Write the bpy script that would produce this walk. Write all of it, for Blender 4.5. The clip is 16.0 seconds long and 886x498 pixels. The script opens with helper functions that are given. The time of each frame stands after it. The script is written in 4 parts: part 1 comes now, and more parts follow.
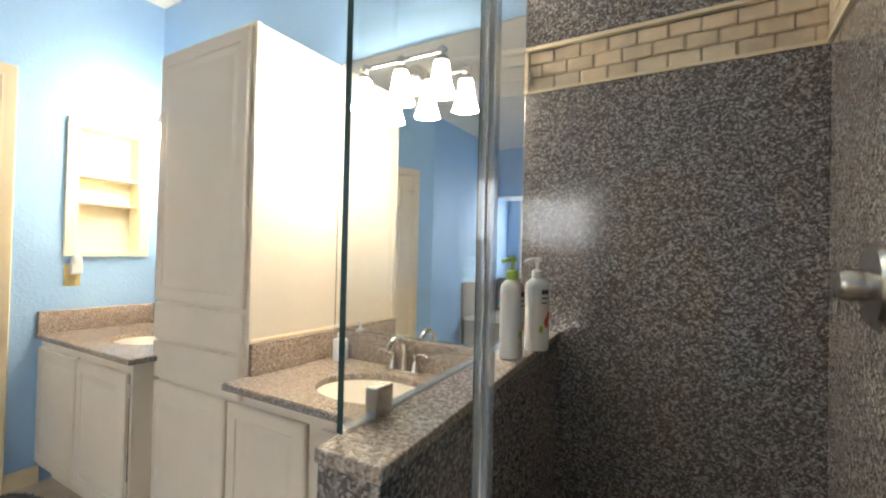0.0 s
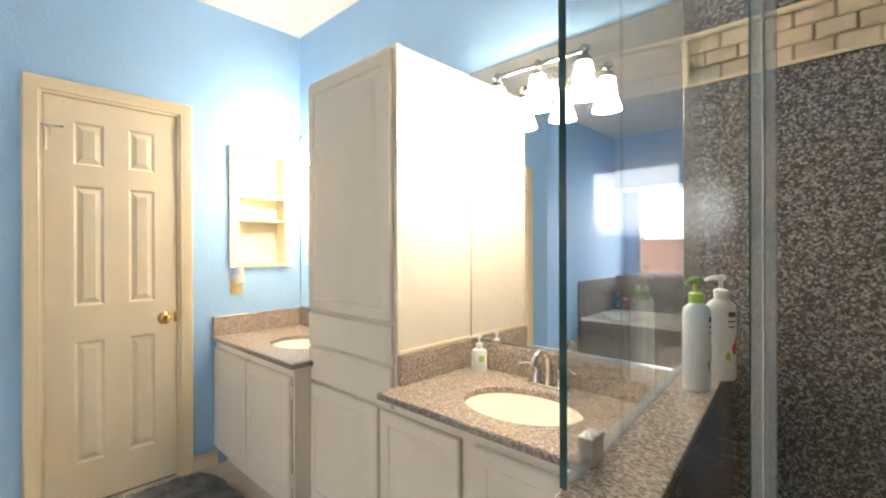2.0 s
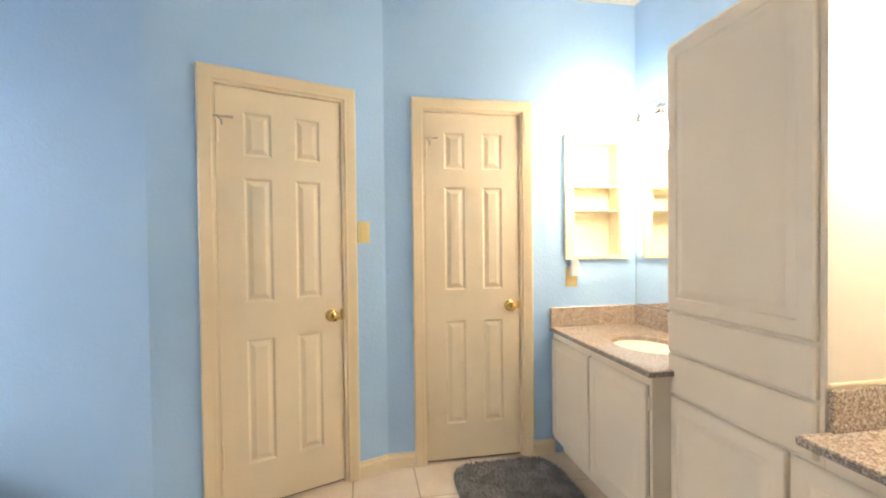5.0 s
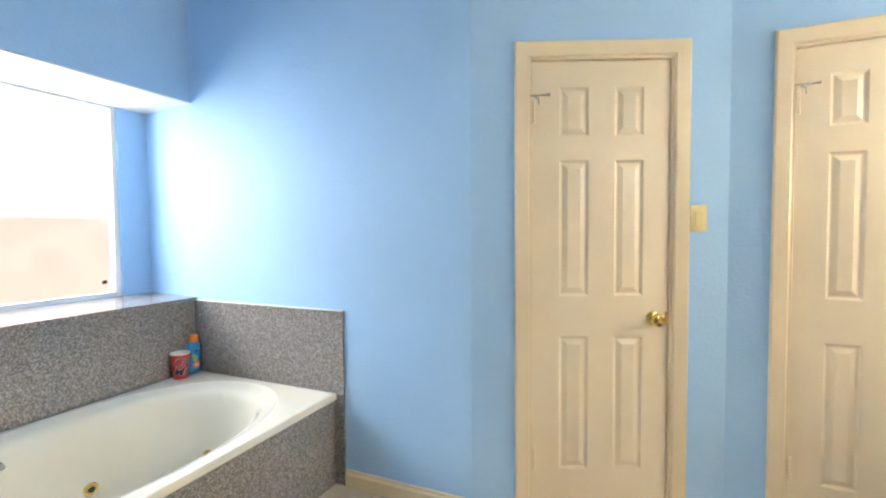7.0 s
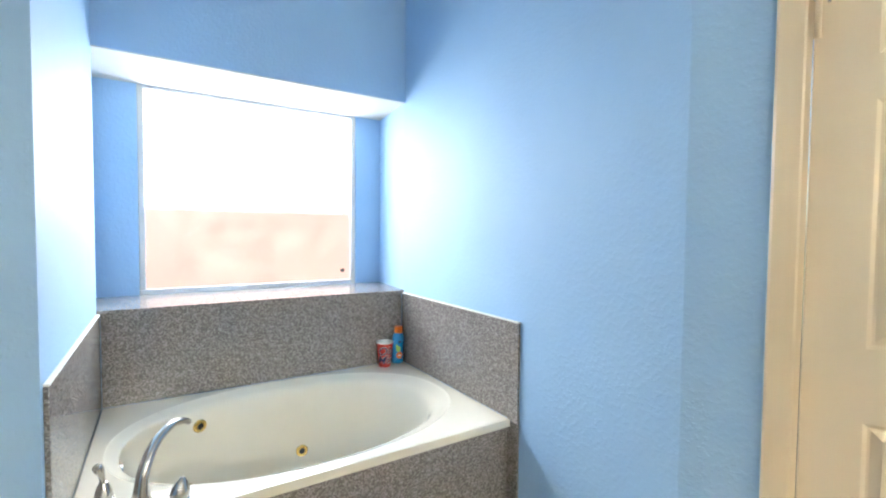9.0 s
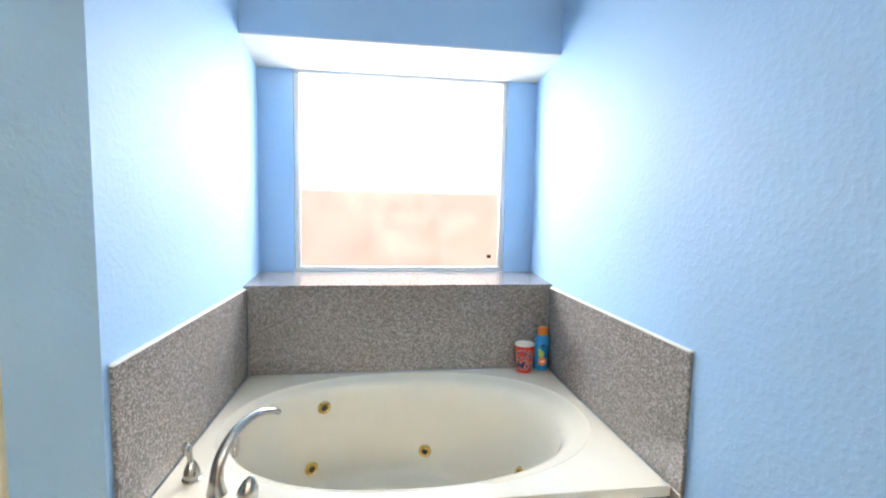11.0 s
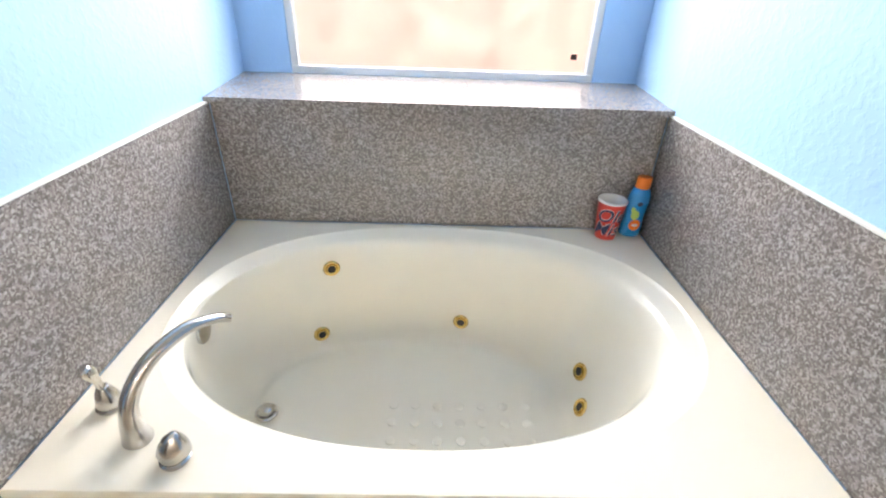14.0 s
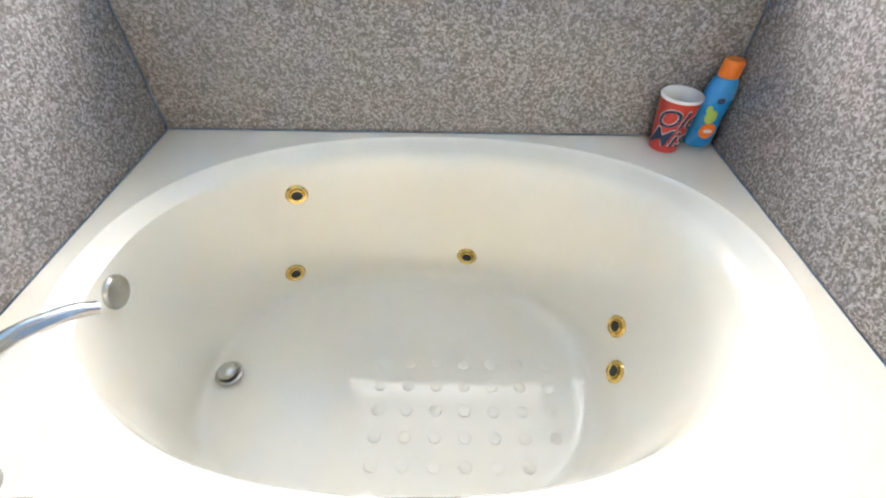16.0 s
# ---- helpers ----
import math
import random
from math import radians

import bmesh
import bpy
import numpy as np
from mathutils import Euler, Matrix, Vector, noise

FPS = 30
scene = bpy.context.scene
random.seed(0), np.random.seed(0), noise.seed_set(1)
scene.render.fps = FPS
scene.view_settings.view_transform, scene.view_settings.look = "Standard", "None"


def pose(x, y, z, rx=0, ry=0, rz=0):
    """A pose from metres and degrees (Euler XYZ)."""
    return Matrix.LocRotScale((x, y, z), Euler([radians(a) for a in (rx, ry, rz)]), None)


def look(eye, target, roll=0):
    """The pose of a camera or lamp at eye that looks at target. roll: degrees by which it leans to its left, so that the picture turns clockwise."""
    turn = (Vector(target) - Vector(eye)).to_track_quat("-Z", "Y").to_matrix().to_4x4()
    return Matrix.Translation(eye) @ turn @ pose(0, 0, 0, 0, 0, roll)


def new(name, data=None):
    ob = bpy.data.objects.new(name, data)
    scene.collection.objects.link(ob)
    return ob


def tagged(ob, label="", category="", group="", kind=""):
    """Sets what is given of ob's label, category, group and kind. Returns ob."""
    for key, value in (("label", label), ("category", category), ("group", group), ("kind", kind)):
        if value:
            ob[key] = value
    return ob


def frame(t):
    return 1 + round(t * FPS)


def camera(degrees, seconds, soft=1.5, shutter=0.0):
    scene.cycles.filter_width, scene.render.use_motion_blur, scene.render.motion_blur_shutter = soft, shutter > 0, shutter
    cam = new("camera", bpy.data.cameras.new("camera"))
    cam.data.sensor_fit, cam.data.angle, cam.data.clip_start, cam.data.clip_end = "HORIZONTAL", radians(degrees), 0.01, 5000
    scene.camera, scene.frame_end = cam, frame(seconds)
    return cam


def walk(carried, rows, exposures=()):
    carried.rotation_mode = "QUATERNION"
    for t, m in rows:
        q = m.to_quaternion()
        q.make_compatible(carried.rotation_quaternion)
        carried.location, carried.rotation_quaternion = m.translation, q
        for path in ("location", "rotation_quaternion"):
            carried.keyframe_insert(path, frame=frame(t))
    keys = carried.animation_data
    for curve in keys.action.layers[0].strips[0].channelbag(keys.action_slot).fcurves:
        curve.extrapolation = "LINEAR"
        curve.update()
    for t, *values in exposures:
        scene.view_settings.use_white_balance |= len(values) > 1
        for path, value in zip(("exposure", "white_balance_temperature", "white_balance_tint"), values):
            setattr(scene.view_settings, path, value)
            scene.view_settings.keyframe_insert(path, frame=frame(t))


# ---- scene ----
cam = camera(89.7, 16.0, soft=2.1)
PATH = [
    (0, (-0.649, 0.392, 1.212), (-1.668, 2.113, 1.241), 1.3),
    (0.5, (-0.658, 0.381, 1.225), (-1.750, 2.057, 1.243), 0.7),
    (1, (-0.672, 0.345, 1.257), (-1.865, 1.950, 1.255), 0.3),
    (1.5, (-0.726, 0.306, 1.278), (-1.998, 1.849, 1.266), -0.2),
    (2, (-0.793, 0.322, 1.279), (-2.164, 1.778, 1.276), -0.2),
    (2.5, (-0.880, 0.355, 1.289), (-2.344, 1.718, 1.284), -0.2),
    (3, (-0.914, 0.358, 1.325), (-2.470, 1.614, 1.282), -0.5),
    (5.5, (-1.128, 0.177, 1.271), (-3.128, 0.192, 1.238), -0.5),
    (6, (-1.171, 0.163, 1.262), (-3.142, -0.171, 1.221), -0.5),
    (6.5, (-1.238, 0.105, 1.252), (-3.142, -0.505, 1.213), -0.4),
    (7, (-1.341, -0.033, 1.294), (-3.173, -0.83, 1.211), -0.5),
    (7.5, (-1.514, -0.058, 1.301), (-3.216, -1.103, 1.199), -0.4),
    (8, (-1.639, -0.056, 1.295), (-3.173, -1.335, 1.197), 0.2),
    (8.5, (-1.785, 0.036, 1.285), (-3.072, -1.492, 1.199), 0.2),
    (9, (-1.915, 0.005, 1.272), (-2.984, -1.684, 1.195), 0.5),
    (9.5, (-2.017, -0.066, 1.243), (-2.893, -1.863, 1.195), 0.6),
    (12, (-2.401, -0.468, 1.291), (-2.451, -2.432, 0.913), 1.2),
    (12.5, (-2.393, -0.609, 1.283), (-2.432, -2.535, 0.744), 1.4),
    (13, (-2.392, -0.744, 1.269), (-2.439, -2.612, 0.555), 2.0),
    (13.5, (-2.399, -0.859, 1.255), (-2.449, -2.663, 0.393), 2.2),
    (14, (-2.412, -0.979, 1.232), (-2.453, -2.704, 0.219), 2.1),
    (14.5, (-2.422, -1.107, 1.200), (-2.458, -2.731, 0.033), 2.1),
    (15, (-2.432, -1.224, 1.164), (-2.465, -2.757, -0.120), 2.0),
    (15.5, (-2.443, -1.306, 1.131), (-2.464, -2.771, -0.231), 1.6),
    (16, (-2.456, -1.345, 1.101), (-2.445, -2.777, -0.296), 0.6),
]
EXPOSURES = [   # seconds, stops, kelvin, tint
    (0.0, 0.84, 6500, 10), (1.5, 0.88, 6550, 10), (3.0, 0.98, 6900, 11), (5.5, 1.06, 7300, 15), (6.5, 1.10, 6700, 10), (7.5, 1.18, 6450, 9),
    (8.5, 1.14, 6300, 8), (9.5, 1.12, 6400, 8), (12.5, 1.06, 6700, 13), (14.0, 1.24, 6750, 14), (15.5, 1.38, 6650, 13), (16.0, 1.40, 6650, 13),
]
walk(cam, [(t, look(eye, target, roll)) for t, eye, target, roll in PATH], EXPOSURES)

# ---- plan, in metres ----
W, V, TOP = -3.60, 1.877, 2.722         # west wall, north wall, ceiling
TUBX0, TUBX1 = -3.18, -1.67             # tub alcove, west and east side
TUBF, TUBB, WINY = -1.39, -2.448, -2.92  # alcove mouth, granite back, window wall
DECK, SILL, SOFF = 0.473, 0.911, 2.058
EAST, SHF = -0.37, 0.90                 # shower's east wall and mouth
ROOME = 0.45                            # east wall of the room
CT, LEDGE = 0.756, 0.965

# ---- world and light ----
world = bpy.data.worlds.new("World")
scene.world = world
world.use_nodes = True
wn = world.node_tree
sky = wn.nodes.new("ShaderNodeTexSky")
sky.sky_type = "NISHITA"
sky.sun_disc = False
sky.sun_elevation, sky.sun_rotation = radians(49), radians(-17)
wn.links.new(sky.outputs[0], wn.nodes["Background"].inputs[0])
wn.nodes["Background"].inputs[1].default_value = 0.15
sun = new("sun", bpy.data.lights.new("sun", "SUN"))
sun.data.energy, sun.data.angle, sun.data.color = 3.3, radians(0.6), (1.0, 0.95, 0.88)
sun.matrix_world = look((0, 0, 10), (1.5, -5.0, 4.0))
daylight = new("window_daylight", bpy.data.lights.new("window_daylight", "AREA"))
daylight.data.shape, daylight.data.size, daylight.data.size_y = "RECTANGLE", 1.20, 0.66
daylight.data.energy, daylight.data.color = 6.5, (0.95, 0.98, 1.0)
daylight.matrix_world = look((-2.43, WINY - 0.13, 1.72), (-2.43, WINY + 1.0, 1.47))
SHADE_GLOW = 52.0


# ---- materials ----
def material(name, base, rough=0.5, metal=0.0, spec=0.5):
    m = bpy.data.materials.new(name)
    m.use_nodes = True
    b = m.node_tree.nodes["Principled BSDF"]
    b.inputs["Base Color"].default_value = (*base, 1)
    b.inputs["Roughness"].default_value = rough
    b.inputs["Metallic"].default_value = metal
    b.inputs["Specular IOR Level"].default_value = spec
    return m


def node(m, kind, **values):
    n = m.node_tree.nodes.new(kind)
    for key, value in values.items():
        n.inputs[key.replace("_", " ")].default_value = value
    return n


def link(m, a, b):
    m.node_tree.links.new(a, b)


def coords(m):
    return node(m, "ShaderNodeNewGeometry").outputs["Position"]


def noise_tex(m, scale, detail=3.0, rough=0.55, where=None):
    n = node(m, "ShaderNodeTexNoise", Scale=scale, Detail=detail, Roughness=rough)
    link(m, where or coords(m), n.inputs["Vector"])
    return n.outputs["Fac"]


def ramp(m, fac, stops):
    r = node(m, "ShaderNodeValToRGB")
    els = r.color_ramp.elements
    while len(els) < len(stops):
        els.new(0.5)
    for e, (at, c) in zip(els, stops):
        e.position, e.color = at, (*c, 1)
    link(m, fac, r.inputs["Fac"])
    return r.outputs["Color"]


def bump(m, height, strength, distance):
    b = node(m, "ShaderNodeBump", Strength=strength, Distance=distance)
    link(m, height, b.inputs["Height"])
    link(m, b.outputs["Normal"], m.node_tree.nodes["Principled BSDF"].inputs["Normal"])


def colour(m, socket):
    link(m, socket, m.node_tree.nodes["Principled BSDF"].inputs["Base Color"])


def rough_by(m, fac, low, high):
    r = node(m, "ShaderNodeMapRange")
    link(m, fac, r.inputs["Value"])
    r.inputs["To Min"].default_value, r.inputs["To Max"].default_value = low, high
    link(m, r.outputs["Result"], m.node_tree.nodes["Principled BSDF"].inputs["Roughness"])


def scaled(c, k):
    return tuple(min(1.0, v * k) for v in c)


def painted(name, base, rough, relief=0.25, grain=90.0, vary=0.06, patch=1.6):
    m = material(name, base, rough)
    colour(m, ramp(m, noise_tex(m, patch, 4), [(0.3, scaled(base, 1 - vary)), (0.7, scaled(base, 1 + vary))]))
    bump(m, noise_tex(m, grain, 4), relief, 0.002)
    rough_by(m, noise_tex(m, 7.0), rough * 0.85, rough * 1.15)
    return m


def textured_wall(name, base):
    """Orange-peel paint: flat-topped blobs over fine grain."""
    m = material(name, base, 0.62)
    colour(m, ramp(m, noise_tex(m, 1.3, 4), [(0.3, scaled(base, 0.95)), (0.7, scaled(base, 1.04))]))
    blobs = ramp(m, noise_tex(m, 55.0, 2.5, 0.5), [(0.48, (0, 0, 0)), (0.62, (1, 1, 1))])
    fine = noise_tex(m, 240.0, 2)
    mix = node(m, "ShaderNodeMath")
    mix.operation = "MULTIPLY_ADD"
    link(m, fine, mix.inputs[0])
    mix.inputs[1].default_value = 0.25
    link(m, blobs, mix.inputs[2])
    bump(m, mix.outputs[0], 0.28, 0.0018)
    return m


def granite(name, tones, rough, size=215.0):
    """Speckled stone: crystals of a few millimetres in several tones."""
    m = material(name, tones[1], rough)
    warp = node(m, "ShaderNodeTexNoise", Scale=70.0, Detail=2.0)
    link(m, coords(m), warp.inputs["Vector"])
    add = node(m, "ShaderNodeVectorMath")
    add.operation = "MULTIPLY_ADD"
    link(m, warp.outputs["Color"], add.inputs[0])
    add.inputs[1].default_value = (0.012, 0.012, 0.012)
    link(m, coords(m), add.inputs[2])
    v = node(m, "ShaderNodeTexVoronoi", Scale=size)
    link(m, add.outputs[0], v.inputs["Vector"])
    sep = node(m, "ShaderNodeSeparateColor")
    link(m, v.outputs["Color"], sep.inputs[0])
    c = ramp(m, sep.outputs[0], [(0.0, tones[0]), (0.3, tones[0]), (0.45, tones[1]), (0.7, tones[2]), (0.95, tones[3])])
    soft = ramp(m, noise_tex(m, size * 0.55, 4), [(0.34, (0.79, 0.79, 0.79)), (0.62, (1.10, 1.10, 1.10))])
    mul = node(m, "ShaderNodeMix")
    mul.data_type, mul.blend_type = "RGBA", "MULTIPLY"
    mul.inputs["Factor"].default_value = 1.0
    link(m, c, mul.inputs[6])
    link(m, soft, mul.inputs[7])
    colour(m, mul.outputs[2])
    rough_by(m, noise_tex(m, 9.0), rough * 0.8, rough * 1.4)
    bump(m, noise_tex(m, 160.0, 2), 0.06, 0.001)
    return m


BLUE = textured_wall("blue_orange_peel_paint", (0.39, 0.61, 0.88))
CEIL = painted("white_ceiling_paint", (0.78, 0.76, 0.72), 0.8, 0.5, 60)
TRIM = painted("cream_gloss_paint", (0.80, 0.66, 0.46), 0.32, 0.10, 120)
SHELFP = painted("pale_cream_paint", (0.84, 0.75, 0.56), 0.4, 0.1, 120)
DOORP = painted("cream_door_paint", (0.82, 0.69, 0.50), 0.34, 0.10, 140)
CABP = painted("off_white_cabinet_paint", (0.76, 0.68, 0.57), 0.36, 0.12, 120)
STONE = granite("grey_brown_granite", [(0.185, 0.164, 0.153), (0.25, 0.225, 0.211), (0.33, 0.300, 0.283), (0.42, 0.390, 0.372)], 0.10)
# Darker copy of STONE: the dim shower's shade is put into its tones.
SHOWER = granite("shaded_shower_granite", [(0.105, 0.091, 0.085), (0.160, 0.141, 0.132), (0.25, 0.225, 0.211), (0.42, 0.39, 0.37)], 0.10, 190.0)
COUNTER = granite("polished_counter_granite", [(0.27, 0.21, 0.165), (0.38, 0.30, 0.24), (0.47, 0.38, 0.31), (0.58, 0.49, 0.415)], 0.12)
GEL = painted("cream_gelcoat", (0.85, 0.795, 0.67), 0.07, 0.02, 30, 0.03, 3.0)
CHINA = painted("white_china", (0.80, 0.79, 0.76), 0.10, 0.01, 30, 0.02)
STEEL = painted("brushed_nickel", (0.56, 0.54, 0.51), 0.24, 0.05, 300, 0.05, 20.0)
STEEL.node_tree.nodes["Principled BSDF"].inputs["Metallic"].default_value = 1.0
BRASS = painted("polished_brass", (0.78, 0.56, 0.20), 0.16, 0.03, 200, 0.05, 20.0)
BRASS.node_tree.nodes["Principled BSDF"].inputs["Metallic"].default_value = 1.0
# Near black, painted where door gaps and jet openings lie in shade.
DARK = material("recess_shade", (0.03, 0.027, 0.025), 0.7)
IVORY = painted("ivory_plastic", (0.74, 0.60, 0.30), 0.35, 0.03, 60, 0.03)
WHITEP = painted("white_plastic", (0.82, 0.81, 0.78), 0.3, 0.03, 60, 0.02)
ALU = painted("white_aluminium", (0.74, 0.73, 0.72), 0.4, 0.05, 90)
TILE = painted("beige_floor_tile", (0.62, 0.52, 0.42), 0.25, 0.08, 60, 0.10, 5.0)
GROUT = painted("brown_grout", (0.27, 0.21, 0.16), 0.85, 0.4, 200)
JOINT = painted("tan_stone_joint", (0.46, 0.36, 0.24), 0.85, 0.4, 200)
TRAV = painted("tumbled_travertine", (0.66, 0.53, 0.37), 0.55, 0.5, 130, 0.22, 9.0)
TRAVTRIM = painted("cream_travertine_trim", (0.74, 0.62, 0.44), 0.45, 0.3, 120, 0.10, 8.0)
RUG = painted("charcoal_shag", (0.17, 0.168, 0.175), 0.95, 1.0, 260, 0.4, 11.0)
MIRROR = material("mirror_silver", (0.93, 0.94, 0.94), 0.0, 1.0)
BLACK = material("black_plastic", (0.02, 0.02, 0.02), 0.4)
FENCE = painted("red_cedar_boards", (0.60, 0.35, 0.28), 0.8, 0.5, 50, 0.25, 6.0)
GRASS = painted("dry_lawn", (0.10, 0.12, 0.05), 0.95, 1.0, 60, 0.3, 2.0)


def clear_glass(name, tint, gloss):
    m = bpy.data.materials.new(name)
    m.use_nodes = True
    m.node_tree.nodes.remove(m.node_tree.nodes["Principled BSDF"])
    t = node(m, "ShaderNodeBsdfTransparent", Color=(*tint, 1))
    g = node(m, "ShaderNodeBsdfGlossy", Roughness=0.0)
    f = node(m, "ShaderNodeLayerWeight", Blend=0.5)
    p = node(m, "ShaderNodeMath")
    p.operation = "POWER"
    link(m, f.outputs["Facing"], p.inputs[0])
    p.inputs[1].default_value = 4.0
    k = node(m, "ShaderNodeMath")
    k.operation = "MULTIPLY_ADD"
    link(m, p.outputs[0], k.inputs[0])
    k.inputs[1].default_value = 0.7 * gloss
    k.inputs[2].default_value = 0.035 * gloss
    mix = node(m, "ShaderNodeMixShader")
    link(m, k.outputs[0], mix.inputs[0])
    link(m, t.outputs[0], mix.inputs[1])
    link(m, g.outputs[0], mix.inputs[2])
    link(m, mix.outputs[0], m.node_tree.nodes["Material Output"].inputs["Surface"])
    return m


GLASS = clear_glass("clear_shower_glass", (0.982, 0.99, 0.986), 1.0)
PANE = bpy.data.materials.new("obscured_window_glass")
PANE.use_nodes = True
PANE.node_tree.nodes.remove(PANE.node_tree.nodes["Principled BSDF"])
link(PANE, node(PANE, "ShaderNodeBsdfRefraction", Roughness=0.42, IOR=1.10).outputs[0], PANE.node_tree.nodes["Material Output"].inputs["Surface"])
SEAL = clear_glass("clear_vinyl", (0.93, 0.94, 0.94), 1.8)
milky = node(SEAL, "ShaderNodeMixShader", Fac=0.24)
surface = SEAL.node_tree.nodes["Material Output"].inputs["Surface"]
link(SEAL, surface.links[0].from_socket, milky.inputs[1])
link(SEAL, node(SEAL, "ShaderNodeBsdfDiffuse", Color=(0.8, 0.8, 0.78, 1)).outputs[0], milky.inputs[2])
link(SEAL, milky.outputs[0], surface)
EDGE = material("green_glass_edge", (0.035, 0.075, 0.075), 0.08)


def glowing(name, c, strength):
    m = material(name, c, 0.3)
    b = m.node_tree.nodes["Principled BSDF"]
    b.inputs["Emission Color"].default_value = (*c, 1)
    b.inputs["Emission Strength"].default_value = strength
    return m


OVERCAST = glowing("bright_hazy_sky", (0.97, 0.98, 1.0), 3.2)
SHADE = glowing("lit_frosted_glass", (1.0, 0.92, 0.77), SHADE_GLOW)


# ---- mesh helpers ----
def box(bm, a, b, bevel=0.0, seg=2, m=None):
    lo = [min(p, q) for p, q in zip(a, b)]
    hi = [max(p, q) for p, q in zip(a, b)]
    vs = bmesh.ops.create_cube(bm, size=1.0)["verts"]
    for v in vs:
        v.co = Vector([l + (h - l) * (c + 0.5) for l, h, c in zip(lo, hi, v.co)])
    if bevel:
        edges = list({e for v in vs for e in v.link_edges})
        out = bmesh.ops.bevel(bm, geom=edges, offset=bevel, segments=seg, affect="EDGES", profile=0.5)
        vs = list({v for f in out["faces"] for v in f.verts} | {v for v in vs if v.is_valid})
    if m is not None:
        bmesh.ops.transform(bm, matrix=m, verts=vs)
    return vs


def boxes(*spans, bevel=0.0):
    bm = bmesh.new()
    for a, b in spans:
        box(bm, a, b, bevel)
    return bm


def lathe(bm, profile, seg=24, m=Matrix.Identity(4), sx=1.0, sy=1.0):
    """Turns (radius, height) pairs round z."""
    rings = []
    for r, z in profile:
        if r < 1e-6:
            rings.append([bm.verts.new(m @ Vector((0, 0, z)))])
        else:
            rings.append([bm.verts.new(m @ Vector((sx * r * math.cos(2 * math.pi * i / seg), sy * r * math.sin(2 * math.pi * i / seg), z))) for i in range(seg)])
    for a, b in zip(rings, rings[1:]):
        for i in range(seg):
            j = (i + 1) % seg
            if len(a) == 1 and len(b) > 1:
                bm.faces.new((a[0], b[j], b[i]))
            elif len(b) == 1 and len(a) > 1:
                bm.faces.new((a[i], a[j], b[0]))
            elif len(a) > 1:
                bm.faces.new((a[i], a[j], b[j], b[i]))
    return bm


def tube(bm, pts, radii, seg=14, flat=1.0):
    """A round bar along pts; radii one a point."""
    pts = [Vector(p) for p in pts]
    rings, u = [], None
    for k, p in enumerate(pts):
        d = (pts[min(k + 1, len(pts) - 1)] - pts[max(k - 1, 0)]).normalized()
        if u is None:
            flatway = (pts[-1] - pts[0]).cross(Vector((0, 0, 1)))
            u = flatway if flatway.length > 1e-4 else Vector((1, 0, 0))
        u = (u - d * u.dot(d)).normalized()
        w = u.cross(d).normalized()
        r = radii[min(k, len(radii) - 1)] if isinstance(radii, (list, tuple)) else radii
        rings.append([bm.verts.new(p + u * r * math.cos(2 * math.pi * i / seg) + w * flat * r * math.sin(2 * math.pi * i / seg)) for i in range(seg)])
    for a, b in zip(rings, rings[1:]):
        for i in range(seg):
            bm.faces.new((a[i], a[(i + 1) % seg], b[(i + 1) % seg], b[i]))
    bm.faces.new(rings[0][::-1])
    bm.faces.new(rings[-1])
    return bm


def curve_points(ctrl, n=16):
    """Catmull-Rom through ctrl."""
    c = [Vector(p) for p in ctrl]
    c = [2 * c[0] - c[1]] + c + [2 * c[-1] - c[-2]]
    out = []
    for k in range(1, len(c) - 2):
        for i in range(n):
            t = i / n
            out.append(0.5 * (2 * c[k] + (c[k + 1] - c[k - 1]) * t + (2 * c[k - 1] - 5 * c[k] + 4 * c[k + 1] - c[k + 2]) * t * t + (3 * c[k] - c[k - 1] - 3 * c[k + 1] + c[k + 2]) * t ** 3))
    return out + [c[-2]]


def mesh_of(name, bm, mat, smooth=None):
    bmesh.ops.recalc_face_normals(bm, faces=bm.faces)
    me = bpy.data.meshes.new(name)
    bm.to_mesh(me)
    bm.free()
    me.materials.append(mat)
    if smooth:
        me.shade_smooth()
        me.set_sharp_from_angle(angle=radians(smooth))
    return me


def part(name, bm, mat, parent=None, label="", m=None, smooth=None):
    ob = new(name, mesh_of(name, bm, mat, smooth))
    if m is not None:
        ob.matrix_basis = m
    if parent:
        ob.parent = parent
    if label:
        ob["label"] = label
    return ob


def thing(name, label, category, m=None, group="", kind=""):
    e = new(name)
    e.empty_display_size = 0.1
    if m is not None:
        e.matrix_basis = m
    return tagged(e, label, category, group, kind)


def setting(name, bm, mat, label, category, parent=None):
    return tagged(part(name, bm, mat, parent), label, category, kind="structure")


